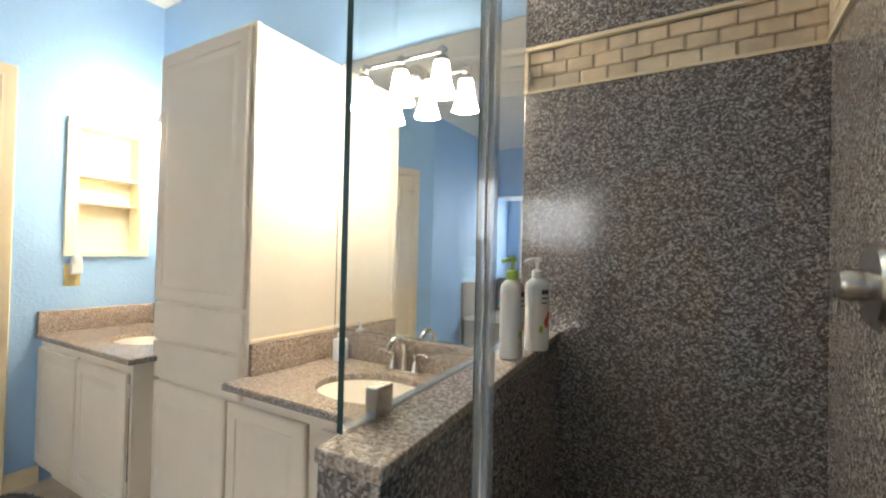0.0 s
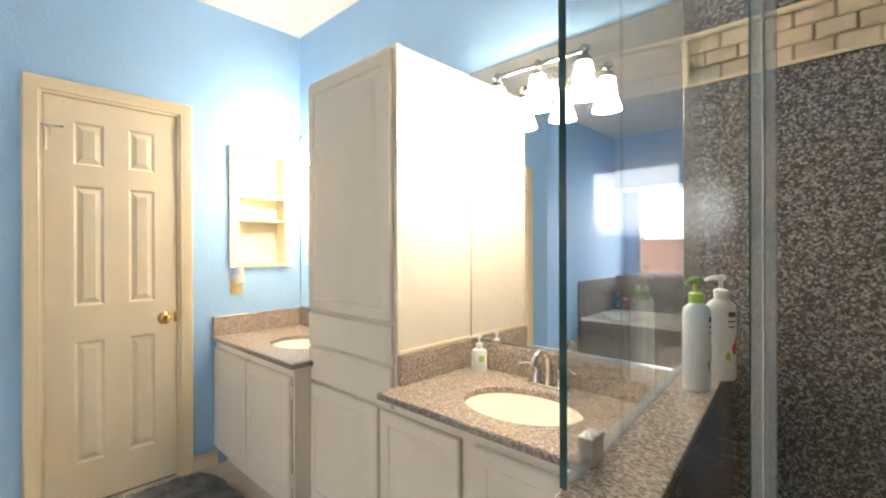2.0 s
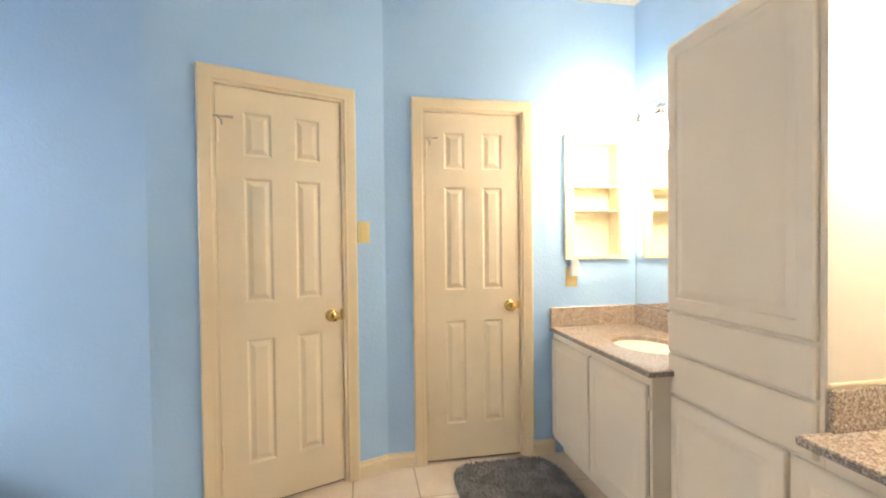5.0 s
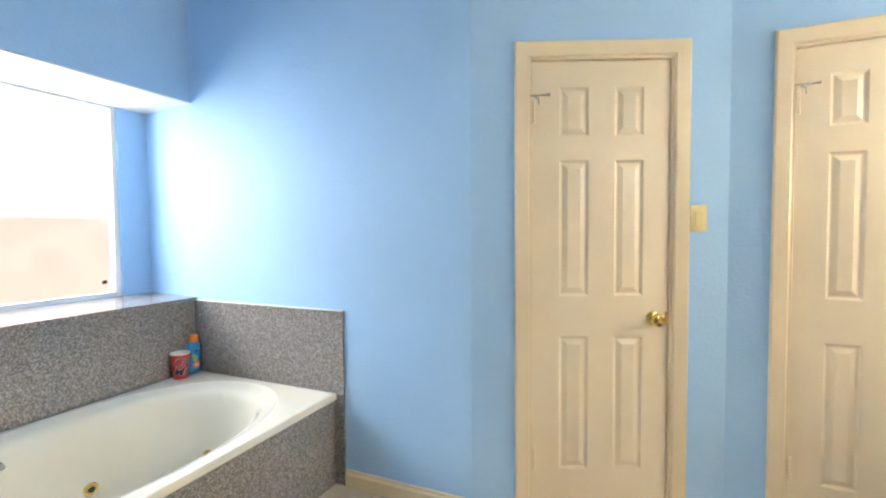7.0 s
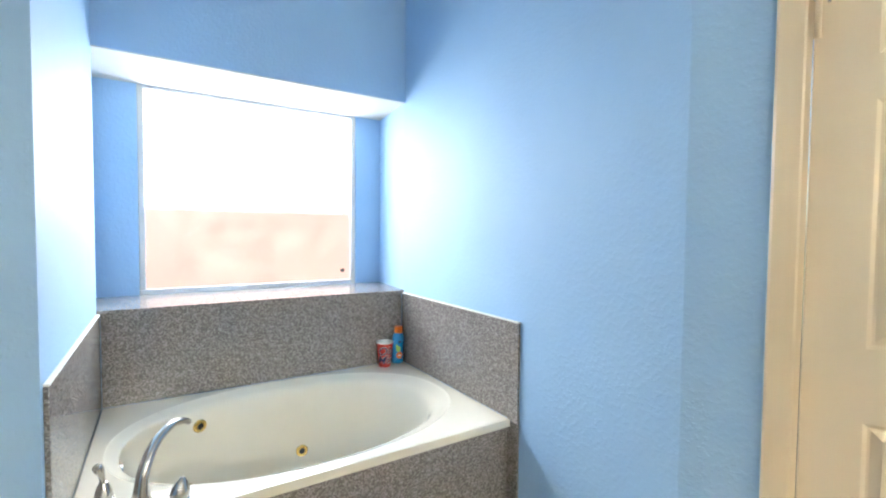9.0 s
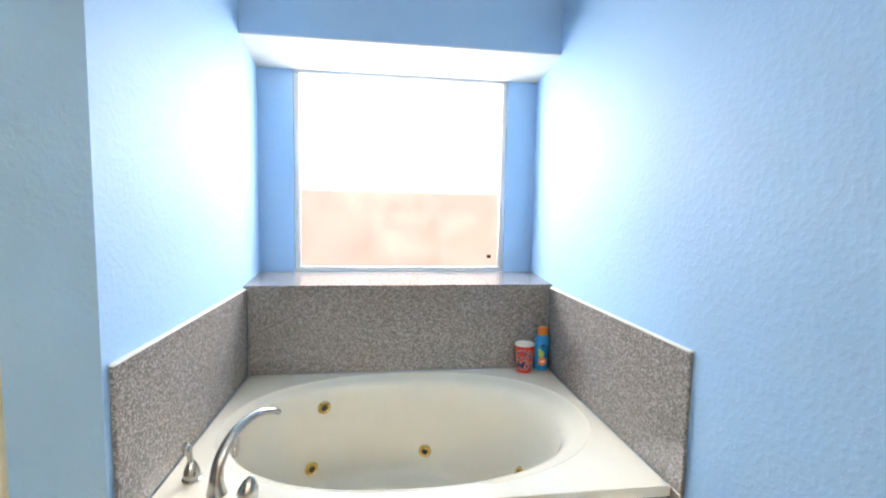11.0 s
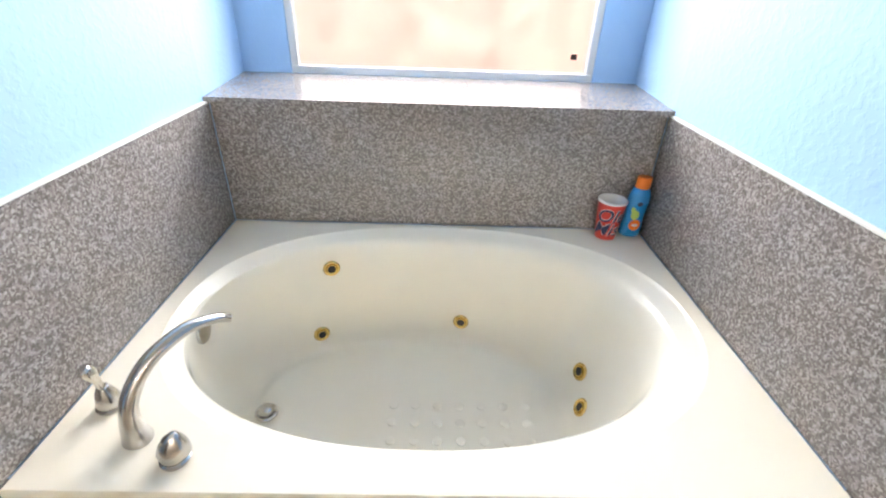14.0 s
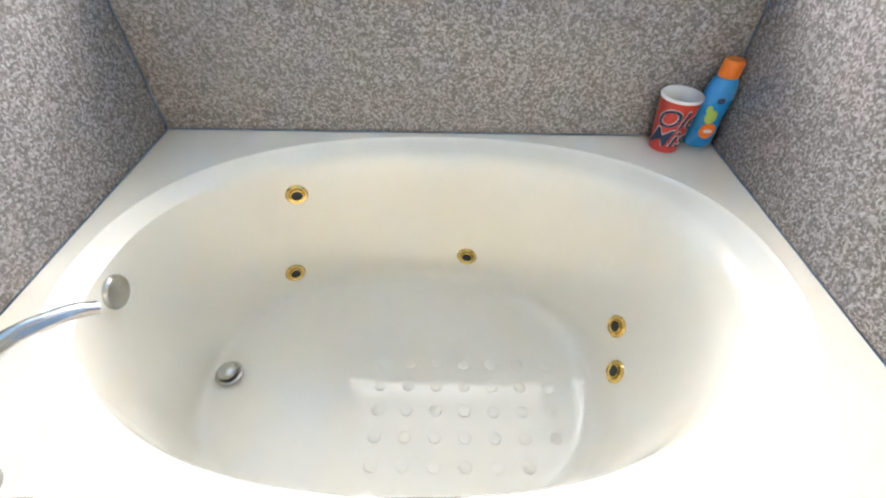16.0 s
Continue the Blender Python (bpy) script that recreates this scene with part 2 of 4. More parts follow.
# ---- walls ----
def wall_run(name, p0, p1, side, height=TOP, thick=0.12, openings=(), mat=None, label="light blue orange-peel painted wall", base=0.0):
    """A wall whose room face runs from p0 to p1; side +1: the wall's body lies left of that line. Openings: (from, to, bottom, top)."""
    p0, p1 = Vector((*p0, 0)), Vector((*p1, 0))
    length = (p1 - p0).length
    turn = math.atan2(p1.y - p0.y, p1.x - p0.x)
    bm = bmesh.new()
    y0, y1 = (0, thick) if side > 0 else (-thick, 0)
    xs = sorted({0.0, length, *[o[0] for o in openings], *[o[1] for o in openings]})
    for a, b in zip(xs, xs[1:]):
        mid = (a + b) / 2
        hole = [o for o in openings if o[0] < mid < o[1]]
        if not hole:
            box(bm, (a, y0, base), (b, y1, height))
        else:
            o = hole[0]
            if o[2] > base:
                box(bm, (a, y0, base), (b, y1, o[2]))
            if o[3] < height:
                box(bm, (a, y0, o[3]), (b, y1, height))
    ob = part(name, bm, mat or BLUE)
    ob.matrix_basis = Matrix.Translation(p0) @ Matrix.Rotation(turn, 4, "Z")
    return tagged(ob, label, "wall", kind="structure")


A, B = Vector((W, 0.33)), Vector((TUBX0, -0.70))     # ends of the slanted wall
along = (A - B).normalized()
slant = (A - B).length
D2 = (0.545, 1.134)       # closet door in the west wall, by y
D1 = (0.254, 0.877)        # door in the slanted wall, by length from B
DH = 2.035
FLARE = 0.05              # the window recess widens towards the glass
NY0, NY1 = 1.452, 1.768   # recessed shelf niche, by y
wall_run("wall_west", (W, A.y), (W, V + 0.12), 1, openings=[(D2[0] - A.y, D2[1] - A.y, 0, DH), (NY0 - A.y, NY1 - A.y, 1.180, 1.878)])
wall_run("wall_slanted", B, A, 1, openings=[(D1[0], D1[1], 0, DH)])
wall_run("wall_tub_west", (TUBX0, TUBB), (TUBX0, B.y), 1)
wall_run("wall_recess_west", (TUBX0 - FLARE, WINY), (TUBX0, TUBB), 1)
wall_run("wall_recess_east", (TUBX1 + FLARE, WINY), (TUBX1, TUBB), -1)
WX0, WX1, WZ0, WZ1 = -3.052, -1.812, 0.909, 2.056      # window opening
wall_run("wall_window", (TUBX0 - 0.2, WINY), (TUBX1 + 0.2, WINY), -1, openings=[(WX0 - TUBX0 + 0.2, WX1 - TUBX0 + 0.2, WZ0, WZ1)])
wall_run("wall_tub_east", (TUBX1, TUBB), (TUBX1, TUBF + 0.02), -1, thick=0.14)
ENTRY = (-1.40, -0.59)
wall_run("wall_entry", (TUBX1 + 0.14, TUBF + 0.02), (ROOME + 0.12, TUBF + 0.02), -1, openings=[(ENTRY[0] - TUBX1 - 0.14, ENTRY[1] - TUBX1 - 0.14, 0, DH)])
wall_run("wall_room_east", (ROOME, TUBF + 0.02), (ROOME, SHF - 0.12), -1)
wall_run("wall_shower_end", (ROOME + 0.12, SHF - 0.12), (EAST, SHF - 0.12), -1, thick=0.10)
wall_run("wall_shower_east", (EAST, SHF - 0.12), (EAST, V), -1, thick=0.14)
NZ0, NZ1, NX0 = 1.790, 1.930, -1.203                  # travertine niche
wall_run("wall_north", (W, V), (EAST + 0.14, V), 1, thick=0.18, openings=[(NX0 - W, EAST - W, NZ0, NZ1)])
setting("wall_over_window", boxes(((TUBX0 - FLARE, WINY, SOFF), (TUBX1 + FLARE, TUBB + 0.0, TOP)), ((TUBX0, TUBB, SOFF), (TUBX1, TUBB + 0.012, TOP))), BLUE, "light blue soffit wall dropped over the window recess", "wall")
setting("trim_recess_head", boxes(((TUBX0 - FLARE + 0.002, WINY + 0.001, SOFF - 0.006), (TUBX1 + FLARE - 0.002, TUBB + 0.010, SOFF - 0.001))), CEIL, "white painted underside of the window recess", "trim")
setting("wall_under_sill", boxes(((TUBX0 - FLARE, WINY, 0), (TUBX1 + FLARE, TUBB - 0.012, SILL - 0.02))), BLUE, "low wall carrying the granite sill behind the tub", "wall")
setting("ceiling", boxes(((W - 0.2, WINY - 0.2, TOP), (ROOME + 0.2, V + 0.2, TOP + 0.1))), CEIL, "flat white painted ceiling", "ceiling")
floor = setting("floor", boxes(((W - 0.2, WINY - 0.2, -0.06), (ROOME + 0.2, V + 0.2, -0.004))), GROUT, "beige ceramic tile floor with brown grout", "floor")


# ---- baseboards and casings ----
def moulding(bm, p0, p1, out, height=0.085, thick=0.014):
    """A baseboard from p0 to p1 standing off its wall towards out."""
    p0, p1, out = Vector((*p0, 0)), Vector((*p1, 0)), Vector((*out, 0)).normalized()
    sec = [(0, 0), (thick, 0), (thick, height * 0.72), (thick * 0.55, height * 0.84), (thick * 0.45, height), (0, height)]
    rows = [[bm.verts.new(p + out * a + Vector((0, 0, b))) for a, b in sec] for p in (p0, p1)]
    for i in range(len(sec)):
        j = (i + 1) % len(sec)
        bm.faces.new((rows[0][i], rows[0][j], rows[1][j], rows[1][i]))
    bm.faces.new(rows[0][::-1])
    bm.faces.new(rows[1])


out_s = Vector((along.y, -along.x))     # the slanted wall's normal into the room
if out_s.x < 0:
    out_s = -out_s
runs = [((W, A.y), (W, D2[0] - 0.062), (1, 0)), ((W, D2[1] + 0.062), (W, 1.33), (1, 0)),
        (B, B + along * (D1[0] - 0.062), out_s), (B + along * (D1[1] + 0.062), A, out_s),
        ((TUBX0, TUBF + 0.012), (TUBX0, B.y), (1, 0)), ((TUBX1 + 0.14, TUBF + 0.02), (ENTRY[0] - 0.062, TUBF + 0.02), (0, 1)),
        ((ENTRY[1] + 0.062, TUBF + 0.02), (ROOME, TUBF + 0.02), (0, 1)), ((ROOME, TUBF + 0.02), (ROOME, SHF - 0.22), (-1, 0))]
for p0, p1, o in runs:
    bm = bmesh.new()
    moulding(bm, p0, p1, o)
    setting("baseboard", bm, TRIM, "cream painted wooden baseboard with a moulded top", "baseboard")


def casing_bar(bm, length, width=0.062):
    """A moulded casing along z, its inner edge at x = 0, its face towards +y."""
    sec = [(0, 0), (0, 0.010), (0.006, 0.014), (0.020, 0.014), (0.030, 0.018), (width - 0.006, 0.021), (width, 0.015), (width, 0)]
    return [(x, y) for x, y in sec]


def sweep(bm, sec, frames):
    """Joins copies of a section laid out by frames: functions of (across, out)."""
    rows = [[bm.verts.new(f(a, b)) for a, b in sec] for f in frames]
    for r0, r1 in zip(rows, rows[1:]):
        for i in range(len(sec)):
            j = (i + 1) % len(sec)
            bm.faces.new((r0[i], r0[j], r1[j], r1[i]))
    bm.faces.new(rows[0][::-1])
    bm.faces.new(rows[-1])


def door_set(name, m, width, hinge_low=True, knob=True, knob_right=True, label=""):
    """A six-panel door in its casing; x along the wall from the opening's start, y out of the wall into the room."""
    root = thing(name, label, "door", m, kind="structure")
    sec = casing_bar(None, 1)
    bm = bmesh.new()
    sweep(bm, sec, [lambda a, b: Vector((-a, b, 0)), lambda a, b: Vector((-a, b, DH + a)), lambda a, b: Vector((width + a, b, DH + a)), lambda a, b: Vector((width + a, b, 0))])
    part("casing", bm, TRIM, root, "cream painted moulded door casing", smooth=30)
    # jamb lining
    part("jamb", boxes(((0, -0.12, 0), (0.012, 0.0, DH)), ((width - 0.012, -0.12, 0), (width, 0.0, DH)), ((0.012, -0.12, DH - 0.012), (width - 0.012, 0.0, DH))), TRIM, root)
    gap = 0.004
    x0, x1, z0, z1 = 0.012 + gap, width - 0.012 - gap, 0.014, DH - 0.012 - gap
    w, h = x1 - x0, z1 - z0
    face, field = -0.012, -0.021
    leaf = bmesh.new()
    box(leaf, (x0, field - 0.026, z0), (x1, field, z1))
    cx = [(0.185, 0.395), (0.585, 0.80)]
    rows = [(0.055, 0.160), (0.212, 0.508), (0.598, 0.897)]
    cols = [0, cx[0][0] * w, cx[0][1] * w, cx[1][0] * w, cx[1][1] * w, w]
    # stiles full height, rails between them
    for a, b in ((cols[0], cols[1]), (cols[2], cols[3]), (cols[4], cols[5])):
        box(leaf, (x0 + a, field, z0), (x0 + b, face, z1))
    zr = [0.0] + [v for r in rows for v in r] + [1.0]
    for k in range(0, len(zr), 2):
        for a, b in ((cols[1], cols[2]), (cols[3], cols[4])):
            box(leaf, (x0 + a, field, z1 - zr[k + 1] * h), (x0 + b, face, z1 - zr[k] * h))
    door = part("door_leaf", leaf, DOORP, root)
    for a, b in ((cols[1], cols[2]), (cols[3], cols[4])):
        for r0, r1 in rows:
            p = bmesh.new()
            ax, bx, az, bz = x0 + a, x0 + b, z1 - r1 * h, z1 - r0 * h
            prev = None
            for inset, y in ((0.0, face), (0.010, field + 0.001), (0.016, field + 0.001), (0.034, face - 0.001), (0.036, face)):
                ring = [p.verts.new((x, y, z)) for x, z in ((ax + inset, az + inset), (bx - inset, az + inset), (bx - inset, bz - inset), (ax + inset, bz - inset))]
                if prev:
                    for i in range(4):
                        p.faces.new((prev[i], prev[(i + 1) % 4], ring[(i + 1) % 4], ring[i]))
                prev = ring
            p.faces.new(prev)
            part("panel", p, DOORP, door)
    # Dark block under the leaf, painting the shade of the floor gap.
    part("bottom_gap_shade", boxes(((0.012, -0.10, 0.0), (width - 0.012, -0.03, 0.013))), DARK, root)
    # knob with its rosette
    kx = x1 - 0.062 if knob_right else x0 + 0.062
    kb = bmesh.new()
    turn = Matrix.Translation((kx, face, 0.90)) @ Matrix.Rotation(-math.pi / 2, 4, "X")
    lathe(kb, [(0, 0), (0.032, 0.0), (0.032, 0.004), (0.026, 0.009), (0.012, 0.012), (0.011, 0.030), (0.016, 0.036), (0.026, 0.042), (0.028, 0.052), (0.024, 0.062), (0.012, 0.066), (0, 0.067)], 24, turn)
    part("knob", kb, BRASS, door, "polished brass door knob", smooth=40)
    lx = x1 if knob_right else x0
    part("latch_plate", boxes(((lx - 0.004, face - 0.02, 0.872), (lx + 0.012, face + 0.001, 0.928))), BRASS, door, "worn brass latch plate")
    hx = x0 if knob_right else x1
    for hz in (1.80, 0.28):
        hb = bmesh.new()
        lathe(hb, [(0, -0.048), (0.0065, -0.048), (0.0065, 0.048), (0.004, 0.054), (0, 0.055)], 10, Matrix.Translation((hx - 0.004, 0.006, hz)))
        box(hb, (hx - 0.014, -0.002, hz - 0.045), (hx + 0.006, 0.002, hz + 0.045))
        part("hinge", hb, TRIM, door, "painted-over hinge", smooth=30)
    st = bmesh.new()
    g = 1 if knob_right else -1
    tube(st, [(hx - g * 0.012, 0.012, 1.868), (hx + g * 0.03, 0.020, 1.866), (hx + g * 0.070, 0.022, 1.868)], [0.004, 0.004, 0.006], 8)
    tube(st, [(hx + g * 0.002, 0.014, 1.866), (hx + g * 0.020, 0.030, 1.848), (hx + g * 0.022, 0.030, 1.825)], 0.0035, 8)
    part("hinge_stop", st, STEEL, door, "small steel hinge-pin door stop", smooth=40)
    return root


door_set("door_1", Matrix.Translation((*(B + along * D1[1]), 0)) @ Matrix.Rotation(math.atan2(-along.y, -along.x), 4, "Z"), D1[1] - D1[0], knob_right=False,
         label="closed cream six-panel door with brass knob in slanted wall")
door_set("door_2", Matrix.Translation((W, D2[1], 0)) @ Matrix.Rotation(-math.pi / 2, 4, "Z"), D2[1] - D2[0], knob_right=False,
         label="closed cream six-panel closet door with brass knob")
door_set("door_3", Matrix.Translation((ENTRY[0], TUBF + 0.02, 0)), ENTRY[1] - ENTRY[0], knob_right=False,
         label="closed cream six-panel entry door seen in the mirror")

# ---- window ----
win = thing("window_1", "white metal framed window with obscured glass over the tub", "window", kind="structure")
fr = 0.030
fy0, fy1 = WINY - 0.055, WINY - 0.012
for n, a, b in (("sash_rail", (WX0, fy0, WZ0), (WX1, fy1, WZ0 + fr)), ("sash_rail", (WX0, fy0, WZ1 - 0.018), (WX1, fy1, WZ1)),
                ("sash_stile", (WX0, fy0, WZ0 + fr), (WX0 + fr, fy1, WZ1 - 0.018)), ("sash_stile", (WX1 - fr, fy0, WZ0 + fr), (WX1, fy1, WZ1 - 0.018))):
    bm = bmesh.new()
    box(bm, a, b, 0.004)
    part(n, bm, ALU, win)
pane = part("pane", boxes(((WX0 + fr, WINY - 0.040, WZ0 + fr), (WX1 - fr, WINY - 0.034, WZ1 - 0.018))), PANE, win)
pane.visible_shadow = False
bm = bmesh.new()
box(bm, (WX0 + 0.075, WINY - 0.033, 0.992), (WX0 + 0.099, WINY - 0.018, 1.014), 0.003)
part("lock", bm, BLACK, win, "small black window sash lock")

# ---- outside: lawn, fence ----
setting("ground", boxes(((-60, -90, -0.5), (60, WINY - 0.25, -0.3))), GRASS, "dry grass beside the house", "ground")
setting("backdrop", boxes(((-90, -62, -1), (90, -61, 70))), OVERCAST, "bright hazy white sky beyond the fence", "sky")
fence = thing("fence", "weathered red cedar board fence beyond the window", "fence")
for k in range(46):
    bm = bmesh.new()
    x = -8.4 + k * 0.26
    box(bm, (x, -5.42 + 0.006 * (k % 3), -0.3), (x + 0.259, -5.40 + 0.006 * (k % 3), 1.58 + 0.006 * ((k * 7) % 3)))
    part("board", bm, FENCE, fence)
part("rail", boxes(((-8.4, -5.47, 1.30), (3.5, -5.421, 1.39))), FENCE, fence)

# ---- tub alcove ----
setting("sill", boxes(((TUBX0 - FLARE, WINY, SILL - 0.02), (TUBX1 + FLARE, TUBB, SILL)), ((TUBX0, TUBB, SILL - 0.02), (TUBX1, TUBB + 0.012, SILL))), STONE, "polished grey granite window sill slab", "sill")


def slab(name, a, b, label, mat=None):
    bm = bmesh.new()
    box(bm, a, b, 0.002, 1)
    return tagged(part(name, bm, mat or STONE), label, "stone panel", kind="structure")


slab("trim_tub_back_panel", (TUBX0 + 0.013, TUBB - 0.012, DECK), (TUBX1 - 0.013, TUBB, SILL - 0.0205), "grey speckled granite panel behind the tub")
slab("trim_tub_west_panel", (TUBX0, TUBB, DECK - 0.002), (TUBX0 + 0.012, TUBF + 0.01, SILL - 0.02), "grey speckled granite panel beside the tub")
slab("trim_tub_west_end", (TUBX0, TUBF - 0.060, 0.0), (TUBX0 + 0.012, TUBF + 0.01, DECK - 0.0025), "grey granite edge strip running down to the floor")
slab("trim_tub_east_panel", (TUBX1 - 0.012, TUBB, DECK - 0.002), (TUBX1, TUBF - 0.005, SILL - 0.02), "grey speckled granite panel beside the tub faucet")
slab("trim_tub_east_end", (TUBX1 - 0.012, TUBF - 0.060, 0.0), (TUBX1, TUBF - 0.005, DECK - 0.0025), "grey granite edge strip running down to the floor")
for x0, x1 in ((TUBX0, TUBX0 + 0.014), (TUBX1 - 0.014, TUBX1)):
    setting("trim", boxes(((x0, TUBB + 0.013, SILL - 0.0195), (x1, TUBF + (0.01 if x0 < -3 else -0.005), SILL - 0.013)), bevel=0.002), CEIL, "white caulk bead along the granite panel", "trim")
slab("trim_tub_apron", (TUBX0 + 0.013, TUBF - 0.06, 0.0), (TUBX1 - 0.013, TUBF - 0.048, DECK - 0.032), "grey speckled granite apron below the tub deck")

tub = thing("bathtub", "cream oval whirlpool tub set in a granite surround", "bathtub")
N = 112
CX, CY = -2.44, -1.950
# rings of the basin: centre x, half length, half width, height
RINGS = [(CX + 0.014, 0.694, 0.474, DECK), (CX + 0.014, 0.690, 0.470, DECK - 0.003), (CX + 0.016, 0.682, 0.462, DECK - 0.007), (CX + 0.024, 0.648, 0.432, DECK - 0.017), (CX + 0.030, 0.634, 0.418, DECK - 0.025),
         (CX + 0.036, 0.627, 0.410, DECK - 0.036), (CX + 0.044, 0.619, 0.402, DECK - 0.056), (CX + 0.057, 0.607, 0.396, 0.33), (CX + 0.073, 0.582, 0.389, 0.22), (CX + 0.088, 0.550, 0.381, 0.12),
         (CX + 0.096, 0.527, 0.376, 0.065), (CX + 0.102, 0.514, 0.369, 0.040), (CX + 0.108, 0.501, 0.360, 0.028), (CX + 0.114, 0.487, 0.349, 0.0225), (CX + 0.118, 0.472, 0.336, 0.0205), (CX + 0.13, 0.30, 0.20, 0.018), (CX + 0.13, 0.15, 0.10, 0.017)]


def ring_xy(cx, a, b, th):
    e = 2.25
    c, s = math.cos(th), math.sin(th)
    return cx + a * math.copysign(abs(c) ** (2 / e), c), CY + b * math.copysign(abs(s) ** (2 / e), s)


bm = bmesh.new()
X0, X1, Y0, Y1 = TUBX0 + 0.0125, TUBX1 - 0.0125, TUBB + 0.0005, TUBF - 0.035


def to_edge(th):
    """Where the ray from the basin's centre at th meets the deck's edge."""
    c, s = math.cos(th), math.sin(th)
    k = min(((X1 - CX) / c if c > 0 else (X0 - CX) / c) if abs(c) > 1e-9 else 1e9, ((Y1 - CY) / s if s > 0 else (Y0 - CY) / s) if abs(s) > 1e-9 else 1e9)
    return CX + k * c, CY + k * s


corner_angles = [math.atan2(y - CY, x - CX) % (2 * math.pi) for x in (X0, X1) for y in (Y0, Y1)]
angles = sorted([2 * math.pi * i / N for i in range(N)] + corner_angles)
N = len(angles)
loops = [[bm.verts.new((*to_edge(t), DECK - 0.032)) for t in angles], [bm.verts.new((*to_edge(t), DECK - 0.004)) for t in angles]]
loops.append([bm.verts.new((CX + (p[0] - CX) * 0.995, CY + (p[1] - CY) * 0.995, DECK)) for p in map(to_edge, angles)])
for cx, a, b, z in RINGS:
    loops.append([bm.verts.new((*ring_xy(cx, a, b, t), z)) for t in angles])
for l0, l1 in zip(loops, loops[1:]):
    for i in range(N):
        bm.faces.new((l0[i], l0[(i + 1) % N], l1[(i + 1) % N], l1[i]))
bm.faces.new(loops[-1])
part("shell", bm, GEL, tub, "cream gelcoat shell with a rolled oval rim", smooth=35)


def on_basin(th, z):
    """Place and inward normal on the basin's side."""
    for r0, r1 in zip(RINGS, RINGS[1:]):
        if r0[3] >= z >= r1[3]:
            k = (r0[3] - z) / (r0[3] - r1[3])
            q = [u + (v - u) * k for u, v in zip(r0, r1)]
            p = Vector((*ring_xy(q[0], q[1], q[2], th), z))
            e = Vector((*ring_xy(q[0], q[1], q[2], th + 0.02), z)) - p
            d = Vector((*ring_xy(r1[0], r1[1], r1[2], th), r1[3])) - Vector((*ring_xy(r0[0], r0[1], r0[2], th), r0[3]))
            n = e.cross(d).normalized()
            if n.x * (CX - p.x) + n.y * (CY - p.y) < 0:
                n = -n
            return p, n
    return None


def facing(p, n):
    return Matrix.Translation(p) @ n.to_track_quat("Z", "Y").to_matrix().to_4x4()


# whirlpool jets: where on the plan, and their height
JETS = [(-2.045, -2.32, 0.367), (-1.985, -2.29, 0.10), (-2.528, -2.35, 0.122), (-2.897, -2.04, 0.150), (-2.920, -1.940, 0.098), (-1.98, -1.63, 0.12), (-2.12, -1.60, 0.12)]


def angle_towards(x, y, z):
    def off(t):
        p, n = on_basin(t, z)
        return (p.x - x) ** 2 + (p.y - y) ** 2
    return min((2 * math.pi * i / 720 for i in range(720)), key=off)


for x, y, z in JETS:
    th = angle_towards(x, y, z)
    p, n = on_basin(th, z)
    m = facing(p, n)
    bm = bmesh.new()
    lathe(bm, [(0.030, -0.001), (0.030, 0.003), (0.026, 0.007), (0.021, 0.006), (0.018, 0.004), (0.0175, 0.008), (0.0145, 0.009), (0.0125, 0.005)], 22, m)
    jet = part("jet", bm, BRASS, tub, "brass whirlpool jet ring", smooth=35)
    bm = bmesh.new()
    lathe(bm, [(0.0, 0.0075), (0.0135, 0.0068)], 16, m)
    # Flat dark disc: the hole's inner shade as colour, no hole is cut.
    part("nozzle", bm, DARK, jet, "dark disc painting the shade in the jet opening")
bm = bmesh.new()
p, n = on_basin(0.04, 0.395)
lathe(bm, [(0.036, -0.001), (0.037, 0.006), (0.034, 0.011), (0.0, 0.013)], 26, facing(p, n))
part("overflow_plate", bm, STEEL, tub, "round brushed nickel overflow plate", smooth=40)
DRAIN = (-1.885, -1.955)
bm = bmesh.new()
lathe(bm, [(0.036, 0.019), (0.036, 0.024), (0.030, 0.026), (0.026, 0.022), (0.0, 0.020)], 26, Matrix.Translation((*DRAIN, 0.008)))
drain = part("drain", bm, STEEL, tub, "round metal drain ring", smooth=35)
bm = bmesh.new()
lathe(bm, [(0.0, 0.046), (0.018, 0.044), (0.024, 0.038), (0.025, 0.033), (0.010, 0.031), (0.010, 0.020)], 22, Matrix.Translation((*DRAIN, 0.010)))
part("stopper", bm, STEEL, drain, "raised metal drain stopper", smooth=40)
bm = bmesh.new()
for i in range(7):
    for j in range(6):
        x, y = -2.290 - i * 0.0735, -2.003 + j * 0.068
        lathe(bm, [(0.0155, -0.001), (0.0150, 0.0016), (0.0125, 0.0026), (0.0, 0.0029)], 14, Matrix.Translation((x, y, 0.0185)))
tagged(part("grip_dots", bm, GEL, tub, "raised anti-slip dots on the tub floor", smooth=40), kind="stuff")

# ---- tub faucet ----
FA = Vector((-1.856, -1.533))
fau = thing("tub_faucet", "brushed nickel roman tub faucet with two lever handles", "faucet", Matrix.Translation((FA.x, FA.y, DECK)))
tip = Vector((-1.985 - FA.x, -1.715 - FA.y, 0.145))
d2 = Vector((tip.x, tip.y, 0))
ctrl = [(0, 0, 0.0), (0, 0, 0.045), d2 * 0.07 + Vector((0, 0, 0.098)), d2 * 0.28 + Vector((0, 0, 0.150)), d2 * 0.60 + Vector((0, 0, 0.174)), d2 * 0.87 + Vector((0, 0, 0.163)), d2 + Vector((0, 0, 0.146))]
pts = curve_points(ctrl, 8)
